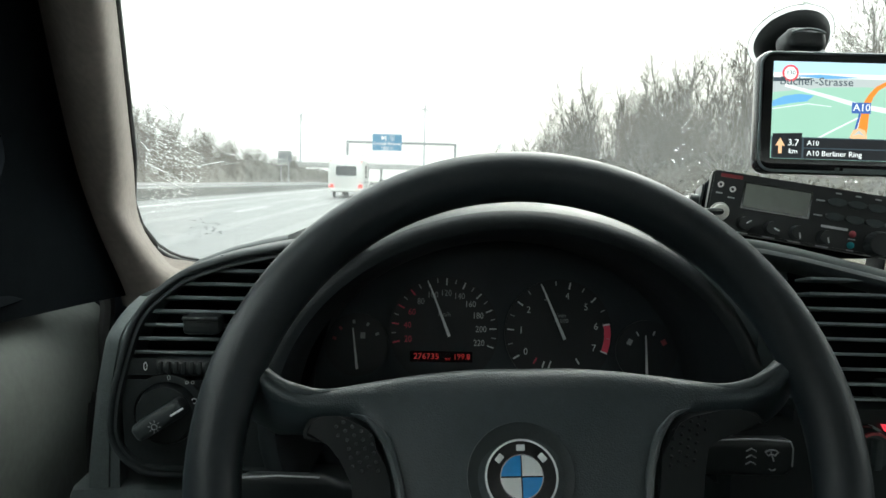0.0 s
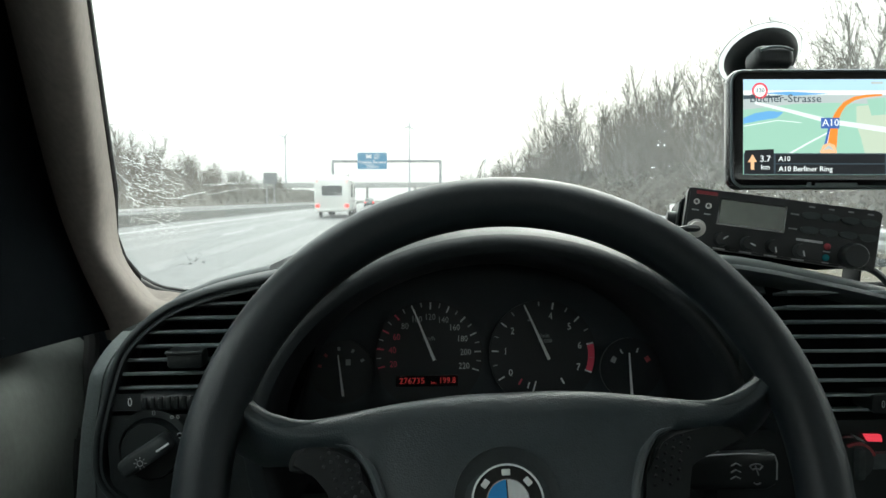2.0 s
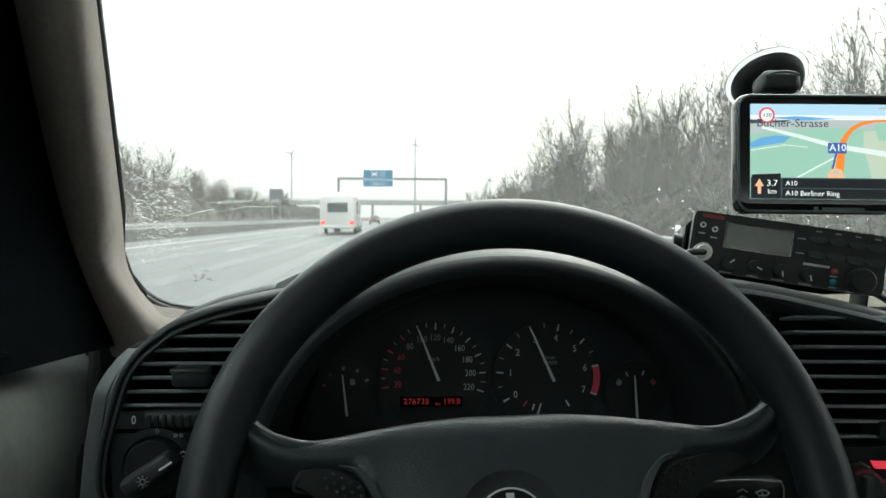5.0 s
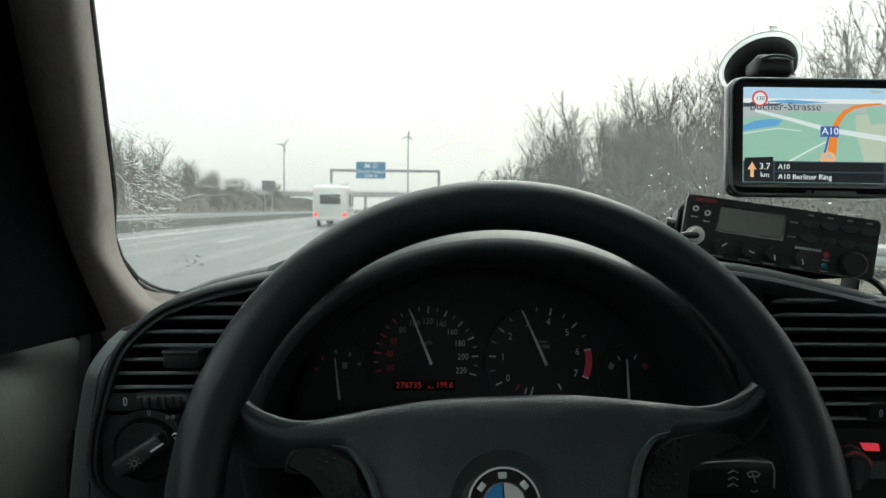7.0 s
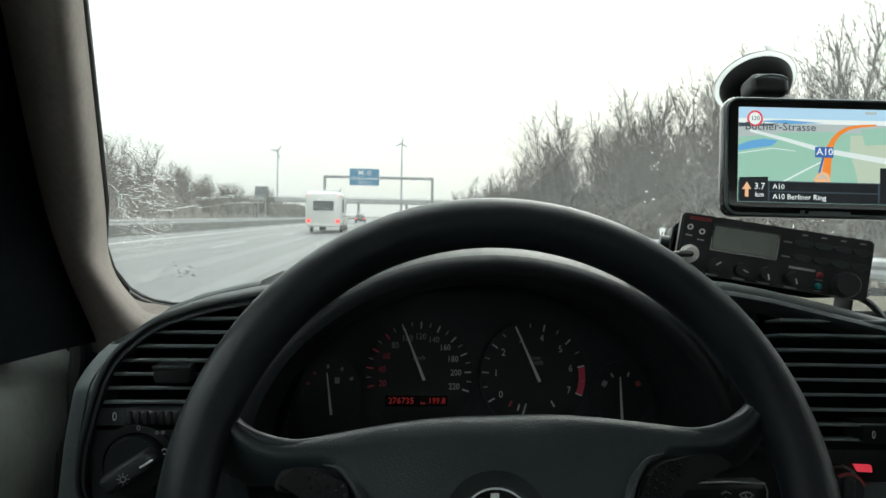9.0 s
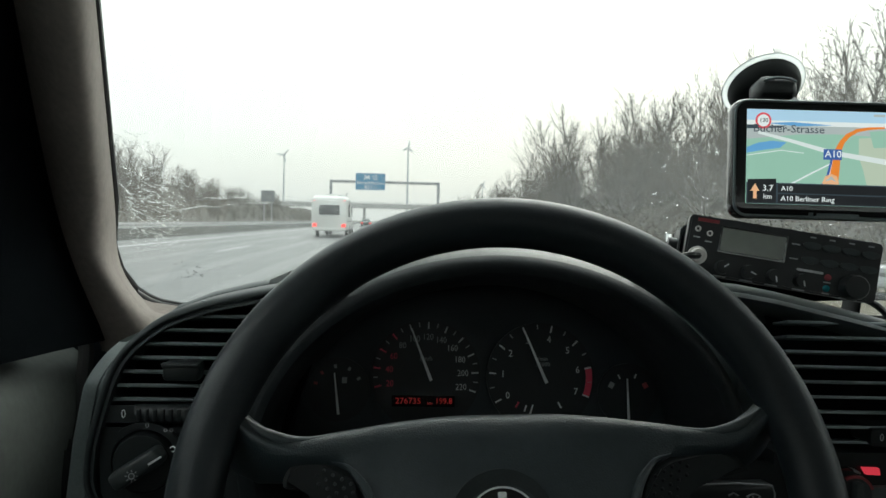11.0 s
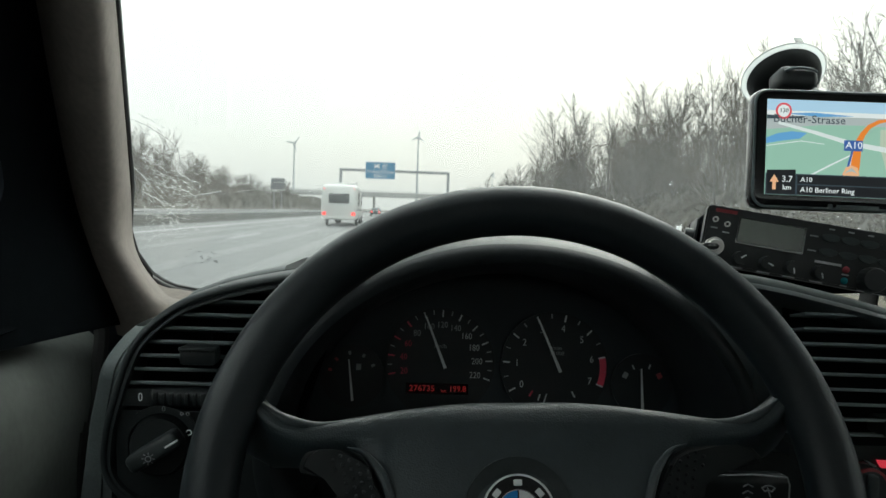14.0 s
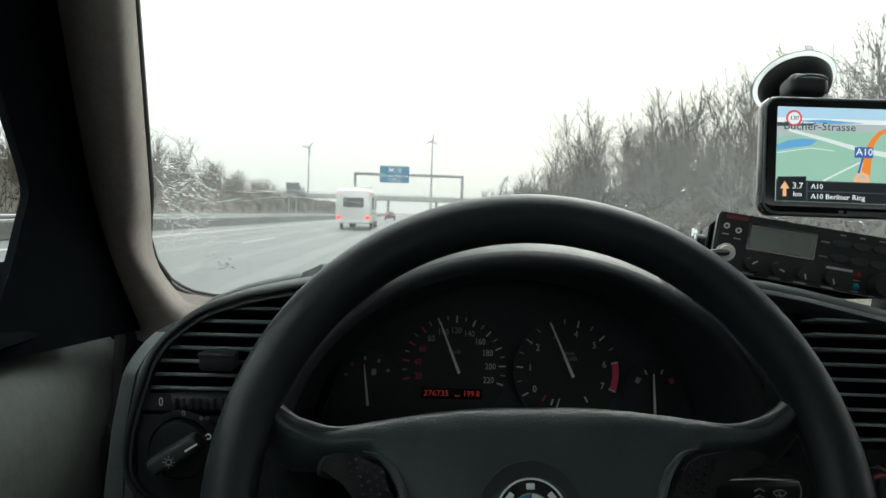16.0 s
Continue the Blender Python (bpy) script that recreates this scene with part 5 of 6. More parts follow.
for s in (-1, 1):  # rolled upper edge that runs out into the pad
    bm = bmesh.new()
    line = []
    for u in np.linspace(0.070, 0.156, 24):
        top = 0.0605 - 0.52 * (u - 0.02) ** 1.6 + 0.0537 * max(0, (u - 0.108) / 0.065) ** 2.5
        line.append((s * u, float(np.interp(u, [0.07, 0.118, 0.174], [0.014, 0.007, -0.006])), top - 0.0035))
    sweep(bm, line, lambda v: 0.0002 + 0.0038 * min(1.0, 1.4 * v, 5.0 * (1 - v)), 10)
    part("spoke_welt", bm, "leather", st)
    bm = bmesh.new()  # ridge round the horn panel
    ridge = [(0.1035, 0.0325), (0.0943, 0.0299), (0.0880, 0.0237), (0.0830, 0.0164), (0.0793, 0.0069), (0.0756, -0.0072), (0.073, -0.03), (0.071, -0.06), (0.075, -0.09)]
    if s > 0:
        ridge = [(x - 0.0085, z) for x, z in ridge]
    sweep(bm, smooth_line([(s * x, -0.0005, z) for x, z in ridge], 40), lambda v: 0.0004 + 0.0024 * min(1.0, 3 * v), 8)
    part("horn_ridge", bm, "leather", st)
for s in (-1, 1):
    bm = bmesh.new()
    if s < 0:
        edge = [(-0.1303, 0.0225), (-0.1287, 0.0273), (-0.1263, 0.0303), (-0.119, 0.0314), (-0.1104, 0.0313), (-0.1005, 0.0305), (-0.0942, 0.0274), (-0.0898, 0.0213), (-0.0855, 0.0129), (-0.0823, 0.0022), (-0.0805, -0.0071), (-0.078, -0.03), (-0.080, -0.07), (-0.097, -0.06), (-0.0995, -0.03), (-0.102, -0.0067), (-0.106, 0.0085), (-0.1135, 0.0178), (-0.1297, 0.0192)]
    else:
        edge = [(0.068, -0.06), (0.0705, -0.02), (0.0749, 0.0051), (0.0789, 0.0178), (0.0853, 0.0267), (0.0939, 0.0308), (0.1145, 0.0316), (0.124, 0.0316), (0.134, 0.030), (0.140, 0.022), (0.120, 0.018), (0.106, 0.0165), (0.099, 0.011), (0.095, -0.006), (0.092, -0.06)]
    slab(bm, edge, -0.0035, 0.030)
    bmesh.ops.bevel(bm, geom=[e for e in bm.edges if abs(e.verts[0].co.y + 0.0035) < 1e-5 and abs(e.verts[1].co.y + 0.0035) < 1e-5], offset=0.0032, segments=3, affect="EDGES")
    horn = part("horn_button", bm, "horn", st, "raised horn panel with grip dimples")
    bm = bmesh.new()
    for i in range(-3, 3):
        for j in range(-6, 8):
            x, z = -0.0958 + 0.0040 * i + 0.0011 * j, 0.0178 + 0.0024 * i - 0.0049 * j
            if -0.0012 < z < 0.0278 and np.interp(z, [0, 0.0085, 0.0193, 0.028], [-0.1013, -0.1045, -0.1112, -0.112]) < x < np.interp(z, [-0.02, 0.0022, 0.0129, 0.0213, 0.0274], [-0.0838, -0.0858, -0.0889, -0.0920, -0.0985]):
                bmesh.ops.create_icosphere(bm, subdivisions=2, radius=0.00115, matrix=Matrix.Translation((x if s < 0 else -x - 0.0085, -0.0033, z)))
    # right dots coloured darker: the dimmer light there put into the plastic
    part("grip_dots", bm, "dash" if s < 0 else "horn", horn)
    bm = bmesh.new()
    sweep(bm, [(s * 0.05, 0.012, -0.085), (s * 0.09, 0.01, -0.112), (s * 0.13, 0.0, -0.122)], 0.014, 12, flat=0.8)
    part("lower_spoke", bm, "leather", st)
bm = bmesh.new()
cone(bm, (0, 0.02, -0.030), (0, 0.13, -0.035), 0.055, 0.05, 24)
part("column_boss", bm, "matt", st)
# round badge, plain shapes in its colours
EX, EZ = -0.0065, -0.004
bm = bmesh.new()
loft(bm, [[V(EX + r * math.cos(a), y, EZ + r * math.sin(a)) for r, y in ((0.0206, 0.006), (0.0206, 0.0012), (0.0240, 0.0009), (0.0285, -0.0008), (0.0305, -0.0016), (0.0312, 0.006))] for a in (2 * math.pi * i / 48 for i in range(49))])
bmesh.ops.remove_doubles(bm, verts=bm.verts, dist=1e-6)
badge = part("badge", bm, "dash", st, "round badge with blue and white quarters")
bm = bmesh.new()
slab(bm, disc(EX, EZ, 0.0206, 48), -0.0025, 0.006)
part("badge_ground", bm, "gloss", badge)
bm = bmesh.new()
ring(bm, EX, EZ, 0.0197, 0.0208, -0.0038, 0.006, 48)
part("outer_ring", bm, "enamel", badge, "chrome ring")
bm = bmesh.new()
ring(bm, EX, EZ, 0.0118, 0.0124, -0.0038, 0.006, 40)
part("inner_ring", bm, "chrome", badge, "chrome ring")
for a in (-50, 0, 50):  # plain marks in the dark ring
    bm = bmesh.new()
    t = radians(a)
    box(bm, V(EX + 0.0160 * math.sin(t), -0.0031, EZ + 0.0160 * math.cos(t)), (0.0050, 0.0014, 0.0036), 0.0006, Matrix.Rotation(t, 4, "Y"))
    part("ring_mark", bm, "enamel", badge, "plain white mark")
for k in range(4):
    bm = bmesh.new()
    arc = disc(EX, EZ, 0.0118, 10, 90 * k + 2, 90 * k + 88)
    slab(bm, [(EX + 0.0004 * (1 if k < 2 else -1), EZ + 0.0004 * (1 if k in (0, 3) else -1))] + arc, -0.0034, 0.006)
    part("quarter", bm, "blue" if k % 2 else "enamel", badge, "blue quarter" if k % 2 else "white quarter")

# stalks behind the wheel
for nm, x0, x1, z, lab in (("indicator_stalk", 0.02, -0.103, 0.943, "black flat indicator stalk on the steering column"), ("wiper_stalk", 0.138, 0.266, 0.971, "black flat wiper stalk with white wiper symbols")):
    sk = thing(nm, (x0, 0.515, z), lab, "stalk", "column stalks")
    s = 1 if x1 > x0 else -1
    bm = bmesh.new()
    L = abs(x1 - x0)
    rows = []
    for u, h, d in ((0, 0.006, 0.006), (0.45, 0.007, 0.006), (0.55, 0.0125, 0.006), (0.95, 0.0135, 0.0055), (1.0, 0.0105, 0.004)):
        rows.append([V(s * L * u, d * math.copysign(abs(math.sin(t)) ** 0.6, math.sin(t)), h * math.copysign(abs(math.cos(t)) ** 0.5, math.cos(t))) for t in (2 * math.pi * j / 20 for j in range(20))])
    loft(bm, rows, caps=True)
    part("lever", bm, "black", sk, sharp=50)
    # pale strip painted on for the highlight along the edge
    bm = bmesh.new()
    sweep(bm, [(s * L * u, -0.0045, zz) for u, zz in ((0.57, 0.0118), (0.8, 0.0128), (0.985, 0.0112), (1.0, 0.006), (1.0, -0.006))], 0.0006, 5)
    part("edge_highlight", bm, "faint", sk, "highlight painted along the lever edge")
    if s > 0:
        bm = bmesh.new()
        for k in range(3):
            for e in (-1, 1):
                box(bm, V(0.0985 + e * 0.0017, -0.0064, 0.006 - 0.0045 * k), (0.004, 0.0007, 0.0008), 0, Matrix.Rotation(radians(28 * e), 4, "Y"))
        part("speed_symbol", bm, "faint", sk)
        bm = bmesh.new()
        ring(bm, 0.1125, -0.0005, 0.0062, 0.0070, -0.0068, -0.006, 10, -42, 42)
        ring(bm, 0.1125, -0.0005, 0.0030, 0.0037, -0.0068, -0.006, 8, -42, 42)
        for e in (-1, 1):
            box(bm, V(0.1125 + e * 0.0034, -0.0064, 0.0032), (0.0007, 0.0007, 0.004), 0, Matrix.Rotation(radians(42 * e), 4, "Y"))
        box(bm, V(0.1130, -0.0064, 0.0015), (0.0007, 0.0007, 0.007), 0, Matrix.Rotation(radians(-20), 4, "Y"))
        part("wiper_symbol", bm, "faint", sk)
        bm = bmesh.new()
        ring(bm, 0.1135, -0.005, 0.0026, 0.0034, -0.0068, -0.006, 8, 130, 230)
        part("wash_symbol", bm, "faint", sk)


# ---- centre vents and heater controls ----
# paler copy of the slat plastic: brighter light put into its colour
M["slat_pale"] = mat("lit_vent_plastic", (0.27, 0.31, 0.32), 0.32, vary=0.2)
cvn = thing("air_vent", (0.36, 0.56, 1.0), "black centre air vent with long horizontal slats", "air vent", "dashboard vents")
off = cvn.matrix_world.translation
bm = bmesh.new()
slab(bm, [(0.280 - off.x, 0.985 - off.z), (0.52 - off.x, 0.985 - off.z), (0.52 - off.x, 1.058 - off.z), (0.40 - off.x, 1.075 - off.z), (0.32 - off.x, 1.094 - off.z), (0.280 - off.x, 1.10 - off.z)], 0.0, 0.006)
part("vent_backing", bm, "matt", cvn)
for k in range(9):
    z = 1.0875 - 0.0107 * k
    xe = float(np.interp(z, [1.05, 1.066, 1.078, 1.0885, 1.097], [0.52, 0.46, 0.41, 0.36, 0.32]))
    bm = bmesh.new()
    vent_slat(bm, 0.283 - off.x, xe - off.x, 0.535 - off.y, z - off.z, 0.022, 0.0021, -12, 0.6)
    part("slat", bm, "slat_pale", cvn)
bm = bmesh.new()
box(bm, V(0.395, 0.532, 1.0345) - off, (0.03, 0.016, 0.008), 0.002)
part("slider", bm, "slat", cvn)
bm = bmesh.new()
slab(bm, [(0.275 - off.x, 0.990 - off.z), (0.52 - off.x, 0.990 - off.z), (0.52 - off.x, 0.999 - off.z), (0.275 - off.x, 0.999 - off.z)], -0.03, 0.0)
part("lower_bar", bm, "black", cvn)
letters("0", 0.0080, 0.3527 - off.x, 1.0095 - off.z, -0.0295, cvn, "white", squeeze=0.75)
bm = bmesh.new()
slab(bm, round_rect(0.385 - off.x, 1.0095 - off.z, 0.08, 0.0125, 0.003), -0.029, -0.005)
part("wheel_plate", bm, "black", cvn)
bm = bmesh.new()
cone(bm, V(0.362, 0.532, 1.0095) - off, V(0.41, 0.532, 1.0095) - off, 0.0068, 0.0068, 20)
part("thumbwheel", bm, "black", cvn)
# edge of the dashboard above the vent
bm = bmesh.new()
rows = []
for x in np.linspace(0.225, 0.60, 16):
    z = top_edge(x)
    rows.append([V(x, y, z + dz) - dash.matrix_world.translation for y, dz in ((0.566, -0.024), (0.536, -0.0165), (0.532, -0.0125), (0.534, -0.010), (0.5375, -0.0095), (0.5385, -0.007), (0.545, -0.004), (0.554, -0.0055), (0.566, -0.013), (0.60, -0.024))])
loft(bm, rows, closed=False)
part("fascia_edge", bm, "dash_top", dash, "grained front lip over the centre vents", sharp=50)

hc = thing("heater_panel", (0.40, 0.545, 0.942), "black heater control panel with rotary knob and red lit key", "heater controls")
off = hc.matrix_world.translation
bm = bmesh.new()
slab(bm, round_rect(-0.02, 0.0, 0.28, 0.094, 0.006), 0.0, 0.04)
part("panel", bm, "black", hc)
KX, KZ = 0.3350 - off.x, 0.9680 - off.z
bm = bmesh.new()
cone(bm, (KX, 0, KZ), (KX, -0.014, KZ), 0.0145, 0.0125, 32)
kn = part("rotary_knob", bm, "dash_top", hc)
bm = bmesh.new()
ring(bm, KX, KZ, 0.0148, 0.0166, -0.004, 0.0, 36)
part("knob_ring", bm, "chrome", kn, "thin metallic ring")
bm = bmesh.new()
ring(bm, KX, KZ, 0.0126, 0.0144, -0.0145, -0.012, 20, -30, 70)
part("warm_scale", bm, "red_dim", kn, "red warm scale")
bm = bmesh.new()
box(bm, (KX, -0.017, KZ), (0.006, 0.008, 0.022), 0.002)
part("grip", bm, "dash_top", kn)
M["key_red"] = lit("key_red", (1.0, 0.06, 0.10), 0.5)
bm = bmesh.new()
slab(bm, [(KX + 0.0120, KZ + 0.0165), (KX + 0.0245, KZ + 0.0160), (KX + 0.0255, KZ + 0.0110), (KX + 0.0150, KZ + 0.0115)], -0.003, 0.0)
part("lit_key", bm, "key_red", hc, "glowing red key")
bm = bmesh.new()
box(bm, (KX - 0.0165, -0.001, KZ + 0.0165), (0.0045, 0.001, 0.0030), 0.0004)
part("pilot_light", bm, "key_red", hc)
bm = bmesh.new()
box(bm, (KX + 0.03, -0.002, KZ - 0.003), (0.024, 0.005, 0.012), 0.001)
part("key", bm, "slat", hc)

# wiper at rest below the glass
wp = thing("wiper", (0.32, screen_y(1.072), 1.072), "black windscreen wiper resting along the cowl", "wiper")
bm = bmesh.new()
sweep(bm, [(0.55, 0.025, -0.01), (0.3, 0.022, 0.006), (0.0, 0.016, 0.012)], 0.005)
part("arm", bm, "matt", wp)
bm = bmesh.new()
box(bm, (0.02, 0.012, 0.008), (0.5, 0.006, 0.012), 0.002)
part("blade", bm, "rubber", wp)


# ---- navigation device on its suction mount ----
nav = thing("navigation_device", (0.3258, 0.567, 1.2055), "black navigation device with lit map screen on suction mount", "navigation device", rot=(-4, 0.4, -5))
bm = bmesh.new()
loft(bm, [[V(x, y, z) for x, z in round_rect(0, 0, 0.146 - 2 * i, 0.088 - 2 * i, 0.010 - i, 9)] for i, y in ((0.005, 0.008), (0.0012, 0.006), (0.0, 0.003), (0.0, -0.0045), (0.0006, -0.0065), (0.0016, -0.0076), (0.0030, -0.008))], caps=True)
body = part("housing", bm, "gloss", nav, sharp=75)
# pale line laid round the bezel as its painted highlight
bm = bmesh.new()
sweep(bm, [V(x, -0.0080, z) for x, z in round_rect(0, 0, 0.1425, 0.0845, 0.0095, 9)], 0.0010, 6, True)
part("bezel_highlight", bm, "slat", nav, "thin grey line painted as the bezel highlight")
bm = bmesh.new()
slab(bm, round_rect(0, 0.0012, 0.139, 0.0765, 0.005, 5), -0.0088, -0.007)
part("bezel_glass", bm, "gloss", nav, "glossy black bezel")
bm = bmesh.new()
box(bm, (0.004, -0.0084, -0.0405), (0.030, 0.0008, 0.0022))
box(bm, (-0.0155, -0.0084, -0.0405), (0.003, 0.0008, 0.003))
part("maker_mark", bm, "slat", nav)

MAP = dict(sky=(0.50, 0.70, 0.90), land=(0.34, 0.56, 0.46), pale=(0.56, 0.62, 0.50), road=(0.80, 0.84, 0.84), lake=(0.16, 0.40, 0.72), route=(0.92, 0.26, 0.04), bar=(0.012, 0.013, 0.016), ink=(0.05, 0.07, 0.09), white=(0.88, 0.90, 0.92), shield=(0.05, 0.12, 0.40), red=(0.78, 0.09, 0.12), town=(0.50, 0.53, 0.54), amber=(0.92, 0.50, 0.28), green=(0.36, 0.58, 0.47))
for k, c in MAP.items():
    M["map_" + k] = lit("map_" + k, c, 0.82)
SX, SZ, PX, PW = -0.0632, 0.0358, 0.000428, 0.000414
level = [0]


def at(x, y):
    return SX + x * PW, SZ - y * PX


def patch(name, pts, colour, parent, lift=None):
    """A flat coloured area of the map, in steps from the screen's upper left corner."""
    level[0] += 1
    y = -0.0090 - 0.00006 * level[0]
    b = bmesh.new()
    slab(b, [at(*p) for p in pts], y, y + 0.00004)
    return part(name, b, "map_" + colour, parent)


def strip(pts, w):
    """Outline of a band along pts with widths w."""
    lf, rt = [], []
    for i, (x, y) in enumerate(pts):
        a, b = pts[max(i - 1, 0)], pts[min(i + 1, len(pts) - 1)]
        d = math.hypot(b[0] - a[0], b[1] - a[1])
        nx, ny = -(b[1] - a[1]) / d, (b[0] - a[0]) / d
        ww = w[i] if isinstance(w, (list, tuple)) else w
        lf.append((x + nx * ww / 2, y + ny * ww / 2))
        rt.append((x - nx * ww / 2, y - ny * ww / 2))
    return lf + rt[::-1]


WX, WY = 274, 162
scr = patch("screen", [(0, 0), (WX, 0), (WX, WY), (0, WY)], "green", nav)
tagged(scr, "lit map screen with orange route")
patch("map_sky", [(0, 0), (WX, 0), (WX, 20), (0, 20)], "sky", scr)
patch("map_haze", [(0, 19), (WX, 19), (WX, 27), (0, 27)], "white", scr)
patch("map_town", [(0, 27), (WX, 27), (WX, 44), (160, 40), (90, 42), (0, 52)], "town", scr)
patch("map_ridge", [(30, 24), (80, 21), (150, 25), (90, 28)], "lake", scr)
patch("map_forest", [(0, 27), (40, 29), (70, 27), (60, 31), (0, 34)], "ink", scr)
patch("map_field", [(196, 46), (WX, 40), (WX, WY), (212, 132), (204, 100), (196, 78)], "pale", scr)
patch("map_green_block", [(214, 34), (262, 30), (WX, 34), (WX, 58), (222, 62)], "green", scr)
patch("map_lake", [(0, 66), (20, 58), (44, 54), (70, 56), (58, 66), (30, 70), (0, 76)], "lake", scr)
patch("map_road", strip([(20, 40), (80, 54), (150, 72), (WX, 90)], [5, 6, 8, 10]), "road", scr)
patch("map_road", strip([(70, 132), (110, 110), (152, 88)], [3, 3, 2.5]), "road", scr)
patch("map_road", strip([(0, 80), (60, 70), (100, 74)], [1.5, 1.5, 1.2]), "road", scr)
patch("map_carriageway", strip([(144, 134), (150, 112), (154, 84)], [30, 20, 14]), "shield", scr)
patch("map_verge", strip([(146, 134), (152, 112), (156, 84)], [24, 16, 11]), "white", scr)
patch("map_route", strip([(148, 134), (154, 108), (157, 84), (160, 66), (166, 54), (176, 42), (192, 33), (212, 29), (240, 27)], [20, 16, 13, 11, 9, 7.5, 6, 4.5, 3]), "route", scr)
patch("map_shield", [(134, 66), (166, 66), (166, 84), (134, 84)], "shield", scr)
patch("map_cursor", [(132, 124), (138, 112), (148, 108), (158, 112), (162, 124), (156, 132), (138, 132)], "amber", scr)
patch("map_cursor_top", [(136, 122), (148, 112), (158, 122), (148, 118)], "town", scr)
patch("limit_ring", [(28 + 14 * math.cos(k * 0.3142), 20 + 14 * math.sin(k * 0.3142)) for k in range(20)], "red", scr)
patch("limit_disc", [(28 + 10.5 * math.cos(k * 0.3142), 20 + 10.5 * math.sin(k * 0.3142)) for k in range(20)], "white", scr)
patch("lower_band", [(0, 126), (WX, 126), (WX, WY), (0, WY)], "ink", scr)
patch("turn_box", [(2, 121), (52, 119), (52, 161), (2, 161)], "bar", scr)
patch("street_box", [(55, 128), (244, 128), (244, 143), (55, 143)], "bar", scr)
patch("street_box", [(55, 145), (244, 145), (244, 161), (55, 161)], "bar", scr)
patch("time_box", [(247, 100), (WX, 100), (WX, 161), (247, 161)], "bar", scr)
patch("turn_arrow", [(12, 154), (12, 141), (7, 141), (15, 128), (23, 141), (18, 141), (18, 154)], "amber", scr)
patch("status_mark", [(220, 5), (240, 5), (240, 9), (220, 9)], "town", scr)
ty = -0.0090 - 0.00006 * (level[0] + 3)


def map_text(text, px, py, size, colour, tilt=0.0, align="CENTER", squeeze=1.0):
    x, z = at(px, py)
    return letters(text, size * PX, x, z, ty, scr, "map_" + colour, "map_lettering", tilt, "", align, 0.0, squeeze)


map_text("130", 28, 20, 10, "ink")
map_text("Bucher-Strasse", 72, 34, 19, "ink", squeeze=1.05)
map_text("A10", 150, 75, 17, "white", squeeze=1.0)
map_text("3.7", 37, 136, 15, "white")
map_text("km", 37, 150, 12, "white")
map_text("A10", 60, 136, 12, "white", align="LEFT")
map_text("A10 Berliner Ring", 60, 153, 12.5, "white", align="LEFT")

# the mount: cup on the glass, arm and clamp
M["caption"] = mat("caption_print", (0.42, 0.42, 0.43), 0.6, vary=0.2)
M["plug"] = mat("bright_nickel", (0.72, 0.70, 0.67), 0.35, 0.35, vary=0.12)
mt = thing("suction_mount", (0.317, screen_y(1.277), 1.277), "black suction cup mount stuck to the windscreen", "suction mount")
ax = V(0, -1, -1.19).normalized()
q = ax.to_track_quat("Z", "Y").to_matrix().to_4x4()
bm = bmesh.new()
rows = []
for r, h in ((0.0338, 0.0), (0.0338, 0.0012), (0.0325, 0.0022), (0.0295, 0.003)):
    rows.append([q @ V(r * math.cos(t), r * math.sin(t), h) for t in (2 * math.pi * j / 40 for j in range(40))])
loft(bm, rows, caps=True)
M["clear"] = glass("clear_rubber", (0.92, 0.94, 0.93), 0.25, film=0.5)
lip = part("suction_lip", bm, "clear", mt, "clear plastic suction lip")
bm = bmesh.new()
sweep(bm, [q @ V(0.0339 * math.cos(t), 0.0339 * math.sin(t), 0.0012) for t in (2 * math.pi * j / 56 for j in range(56))], 0.00032, 6, True)
part("lip_edge", bm, "slat", lip, "thin grey edge")
bm = bmesh.new()
box(bm, q @ V(-0.003, 0.0370, 0.0015), (0.007, 0.0012, 0.007), 0.0005, q)
part("pull_tab", bm, "clear", lip, "clear pull tab")
bm = bmesh.new()
rows = []
for r, h in ((0.0300, 0.0022), (0.0293, 0.007), (0.026, 0.013), (0.019, 0.017), (0.009, 0.019)):
    rows.append([q @ V(r * math.cos(t), r * math.sin(t), h) for t in (2 * math.pi * j / 36 for j in range(36))])
loft(bm, rows, caps=True)
part("cup", bm, "horn", mt, sharp=60)
bm = bmesh.new()
lv = V(0.3070, 0.618, 1.2650) - mt.matrix_world.translation
box(bm, lv, (0.031, 0.026, 0.018), 0.006, Matrix.Rotation(radians(-14), 4, "X"), 3)
lever = part("lever", bm, "black", mt, "locking lever with lighter edge")
# arc in pale plastic, put in as the lever's highlight
bm = bmesh.new()
sweep(bm, [lv + V(0.0145 * math.sin(t), -0.0135 + 0.002 * (1 - math.cos(t)), 0.0085 - 0.005 * (1 - math.cos(t))) for t in np.linspace(-1.1, 1.1, 13)], 0.0011, 8)
part("lever_highlight", bm, "slat", lever, "pale arc painted as the lever highlight")
bm = bmesh.new()
sweep(bm, [q @ V(0, 0, 0.010), V(0.006, -0.045, -0.030), V(0.010, -0.040, -0.055)], 0.012, 12, flat=0.7)
part("arm", bm, "black", mt)


# ---- two-way radio on the dashboard ----
rd = thing("two_way_radio", (0.3038, 0.592, 1.1322), "black two-way radio with grey display standing on the dashboard", "radio", rot=(-6, 8.1, -14))
RW, RH, RD = 0.1415, 0.0455, 0.12
bm = bmesh.new()
box(bm, (0, RD / 2, 0), (RW - 0.006, RD, RH - 0.004), 0.003)
part("case", bm, "matt", rd)
bm = bmesh.new()
slab(bm, round_rect(0, 0, RW, RH, 0.004), -0.008, 0.004)
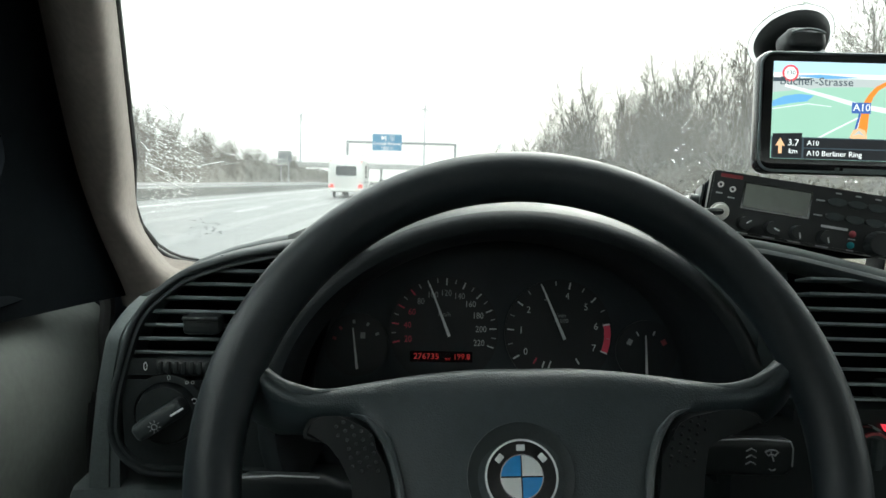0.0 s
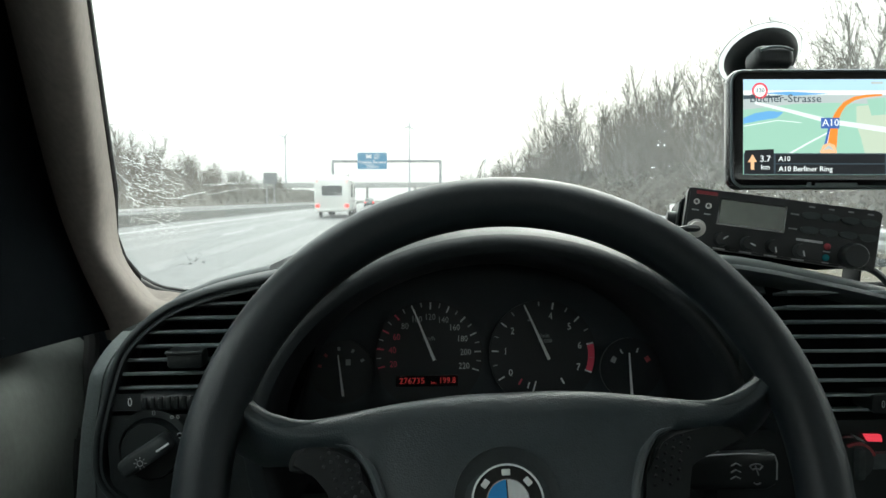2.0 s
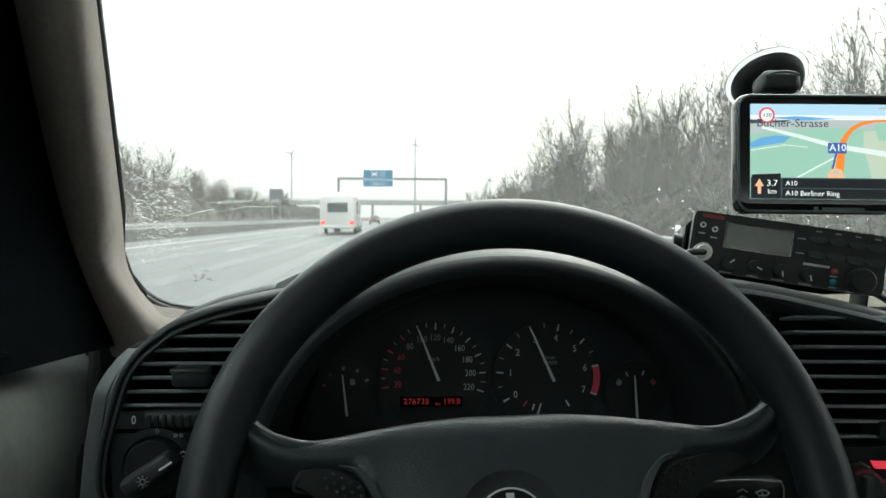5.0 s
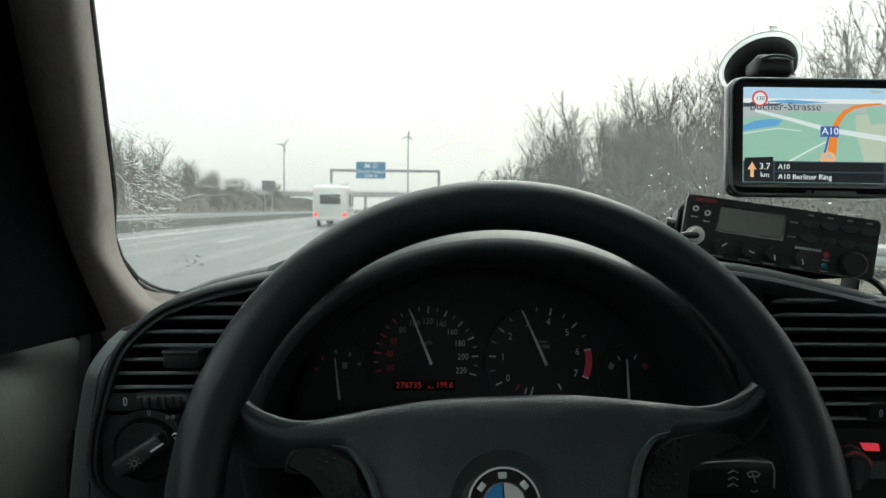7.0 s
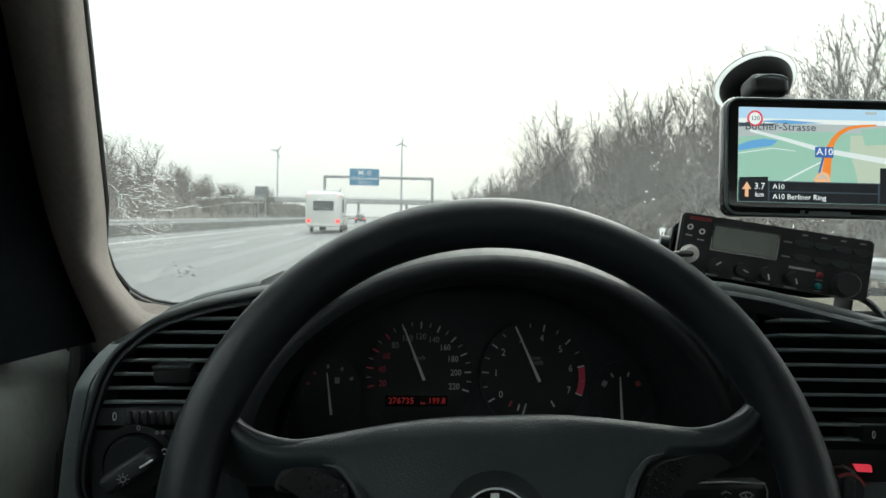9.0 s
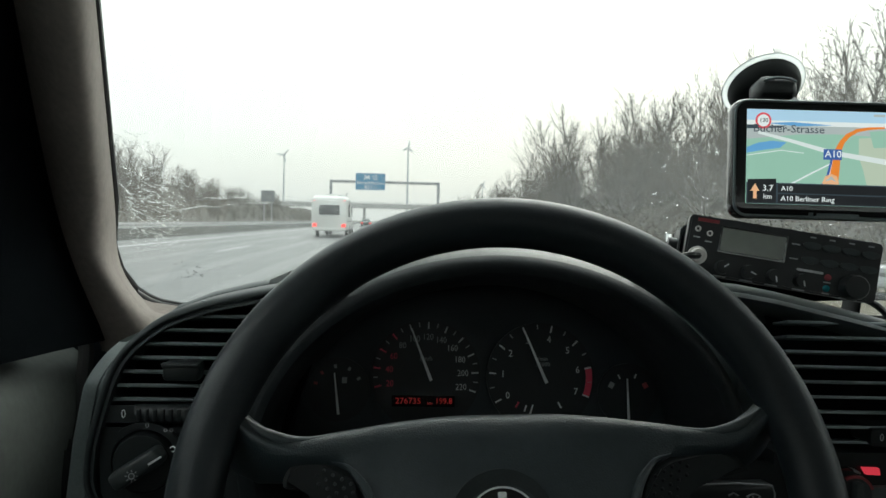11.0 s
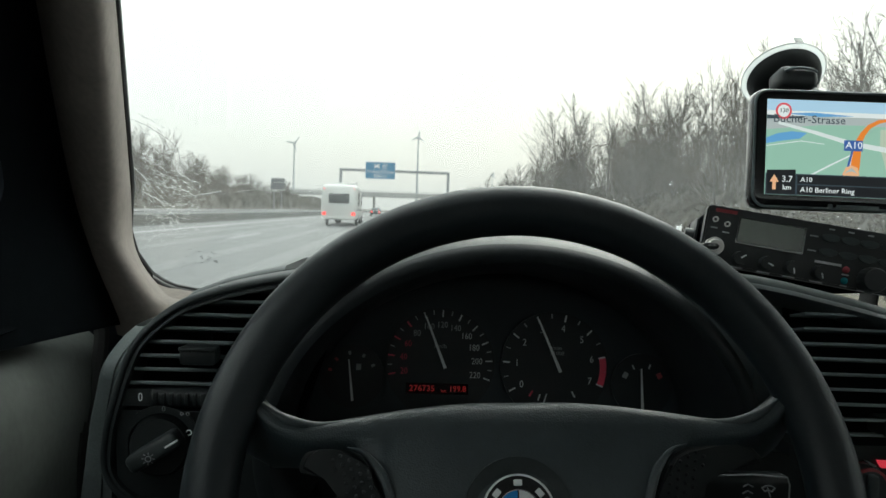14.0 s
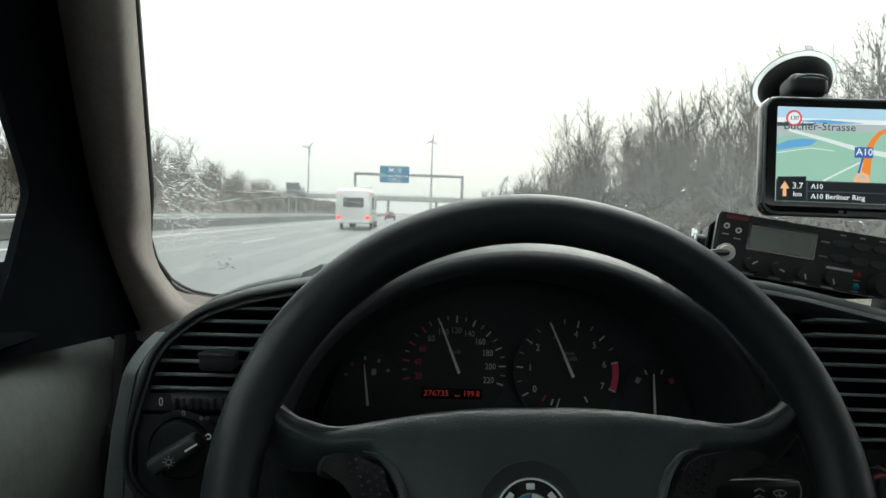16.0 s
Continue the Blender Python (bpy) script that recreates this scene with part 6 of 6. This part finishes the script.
bmesh.ops.bevel(bm, geom=[e for e in bm.edges if abs(e.verts[0].co.y + 0.008) < 1e-6 and abs(e.verts[1].co.y + 0.008) < 1e-6], offset=0.0015, segments=2, affect="EDGES")
face = part("front_panel", bm, "black", rd)


def uv(u, v):
    return (u - 0.5) * RW, (0.5 - v) * RH


def bar(name, u, v, w, h, material, y=-0.0084):
    x, z = uv(u, v)
    b = bmesh.new()
    box(b, (x, y, z), (w, 0.0008, h))
    return part(name, b, material, face)


x, z = uv(0.345, 0.35)
bm = bmesh.new()
slab(bm, round_rect(x, z, 0.0500, 0.0208, 0.001), -0.0088, -0.006)
part("display_frame", bm, "gloss", face)
bm = bmesh.new()
slab(bm, round_rect(x, z, 0.0468, 0.0178, 0.0008), -0.0094, -0.006)
part("display", bm, "lcd", face, "blank grey-green display")
for u, v in ((0.05, 0.24), (0.115, 0.29)):
    x, z = uv(u, v)
    bm = bmesh.new()
    ring(bm, x, z, 0.0013, 0.0022, -0.0105, -0.006, 20)
    part("jack", bm, "plug", face, "metal rimmed jack")
    bar("caption", u, v + 0.14, 0.005, 0.0010, "caption")
M["red_mark"] = mat("dark_red_mark", (0.26, 0.03, 0.04), 0.5)
bar("maker_mark", 0.10, 0.075, 0.016, 0.0026, "red_mark")
for i, (u, ang) in enumerate(((0.205, 50), (0.345, 110), (0.475, 165), (0.615, 160))):
    x, z = uv(u, 0.83)
    bm = bmesh.new()
    cone(bm, (x, -0.006, z), (x, -0.017, z), 0.0058, 0.0049, 22)
    k = part("knob", bm, "black", face)
    bm = bmesh.new()
    t = radians(ang)
    box(bm, (x + 0.0024 * math.sin(t), -0.0172, z + 0.0024 * math.cos(t)), (0.0010, 0.0006, 0.0042), 0, Matrix.Rotation(t, 4, "Y"))
    part("pointer", bm, "white", k)
    bar("caption", u - 0.005, 0.985, 0.009, 0.0010, "caption")
for r, v in ((0, 0.215), (1, 0.46)):
    for c in range(4):
        u = 0.645 + 0.098 * c
        x, z = uv(u, v)
        bm = bmesh.new()
        slab(bm, [(x + 0.0066 * math.cos(t), z + 0.0034 * math.sin(t) * (1.0 if math.sin(t) < 0 else 0.7)) for t in (2 * math.pi * j / 18 for j in range(18))], -0.0108, -0.006)
        part("key", bm, "dash_top", face, "oval push key")
        if r == 0:
            bar("caption", u, v - 0.135, 0.004, 0.0010, "caption")
    bar("caption", 0.563, v + 0.02, 0.006, 0.0010, "caption")
bar("model_mark", 0.655, 0.645, 0.019, 0.0018, "dim")
for v, m, lab in ((0.70, (0.42, 0.08, 0.10), "red pilot lens"), (0.885, (0.03, 0.30, 0.36), "teal pilot lens")):
    x, z = uv(0.748, v)
    M[lab] = mat(lab.replace(" ", "_"), m, 0.25, vary=0.1)
    bm = bmesh.new()
    bmesh.ops.create_uvsphere(bm, u_segments=14, v_segments=8, radius=0.0027, matrix=Matrix.Translation((x, -0.0085, z)))
    part("pilot_lens", bm, M[lab], face, lab)
    bar("caption", 0.748, v + 0.085, 0.005, 0.0009, "caption")
x, z = uv(0.875, 0.80)
bm = bmesh.new()
rows = []
for y, r in ((-0.006, 0.0098), (-0.018, 0.0090), (-0.020, 0.0080), (-0.0203, 0.0030)):
    rows.append([V(x + (r + (0.0004 if j % 3 == 0 and r > 0.0085 else 0)) * math.cos(2 * math.pi * j / 54), y, z + (r + (0.0004 if j % 3 == 0 and r > 0.0085 else 0)) * math.sin(2 * math.pi * j / 54)) for j in range(54)])
loft(bm, rows, caps=True)
part("channel_knob", bm, "black", face, "large ribbed knob")
bar("caption", 0.86, 1.0, 0.012, 0.0010, "caption", -0.0078)
# microphone plug and lead
x, z = uv(0.065, 0.70)
bm = bmesh.new()
cone(bm, (x, -0.006, z), (x, -0.014, z), 0.0070, 0.0070, 26)
cone(bm, (x, -0.014, z), (x - 0.001, -0.026, z - 0.001), 0.0056, 0.0048, 22)
part("microphone_plug", bm, "plug", face, "bright metal microphone plug")
bm = bmesh.new()
sweep(bm, smooth_line([(x, -0.024, z - 0.001), (x - 0.012, -0.034, z - 0.004), (x - 0.028, -0.036, z - 0.012), (x - 0.045, -0.02, z - 0.03)], 16), 0.0026, 8)
part("microphone_lead", bm, "black", face)
# bracket with thumb screws
bm = bmesh.new()
for s in (-1, 1):
    box(bm, (s * (RW / 2 + 0.001), 0.045, -0.008), (0.0018, 0.04, 0.045), 0.0006)
box(bm, (0, 0.045, -0.030), (RW + 0.003, 0.04, 0.0018), 0.0006)
part("bracket", bm, "black", rd)
for s in (-1, 1):
    bm = bmesh.new()
    cone(bm, (s * (RW / 2 + 0.002), 0.035, 0), (s * (RW / 2 + 0.009), 0.035, 0), 0.0065, 0.0065, 16)
    part("thumb_screw", bm, "black", rd)
bm = bmesh.new()
sweep(bm, smooth_line([(RW / 2 - 0.01, 0.03, -0.015), (RW / 2 + 0.012, 0.02, -0.022), (RW / 2 + 0.03, 0.0, -0.045), (RW / 2 + 0.06, -0.01, -0.06)], 18), 0.0028, 8)
part("power_lead", bm, "black", rd, "black lead running over the dashboard")
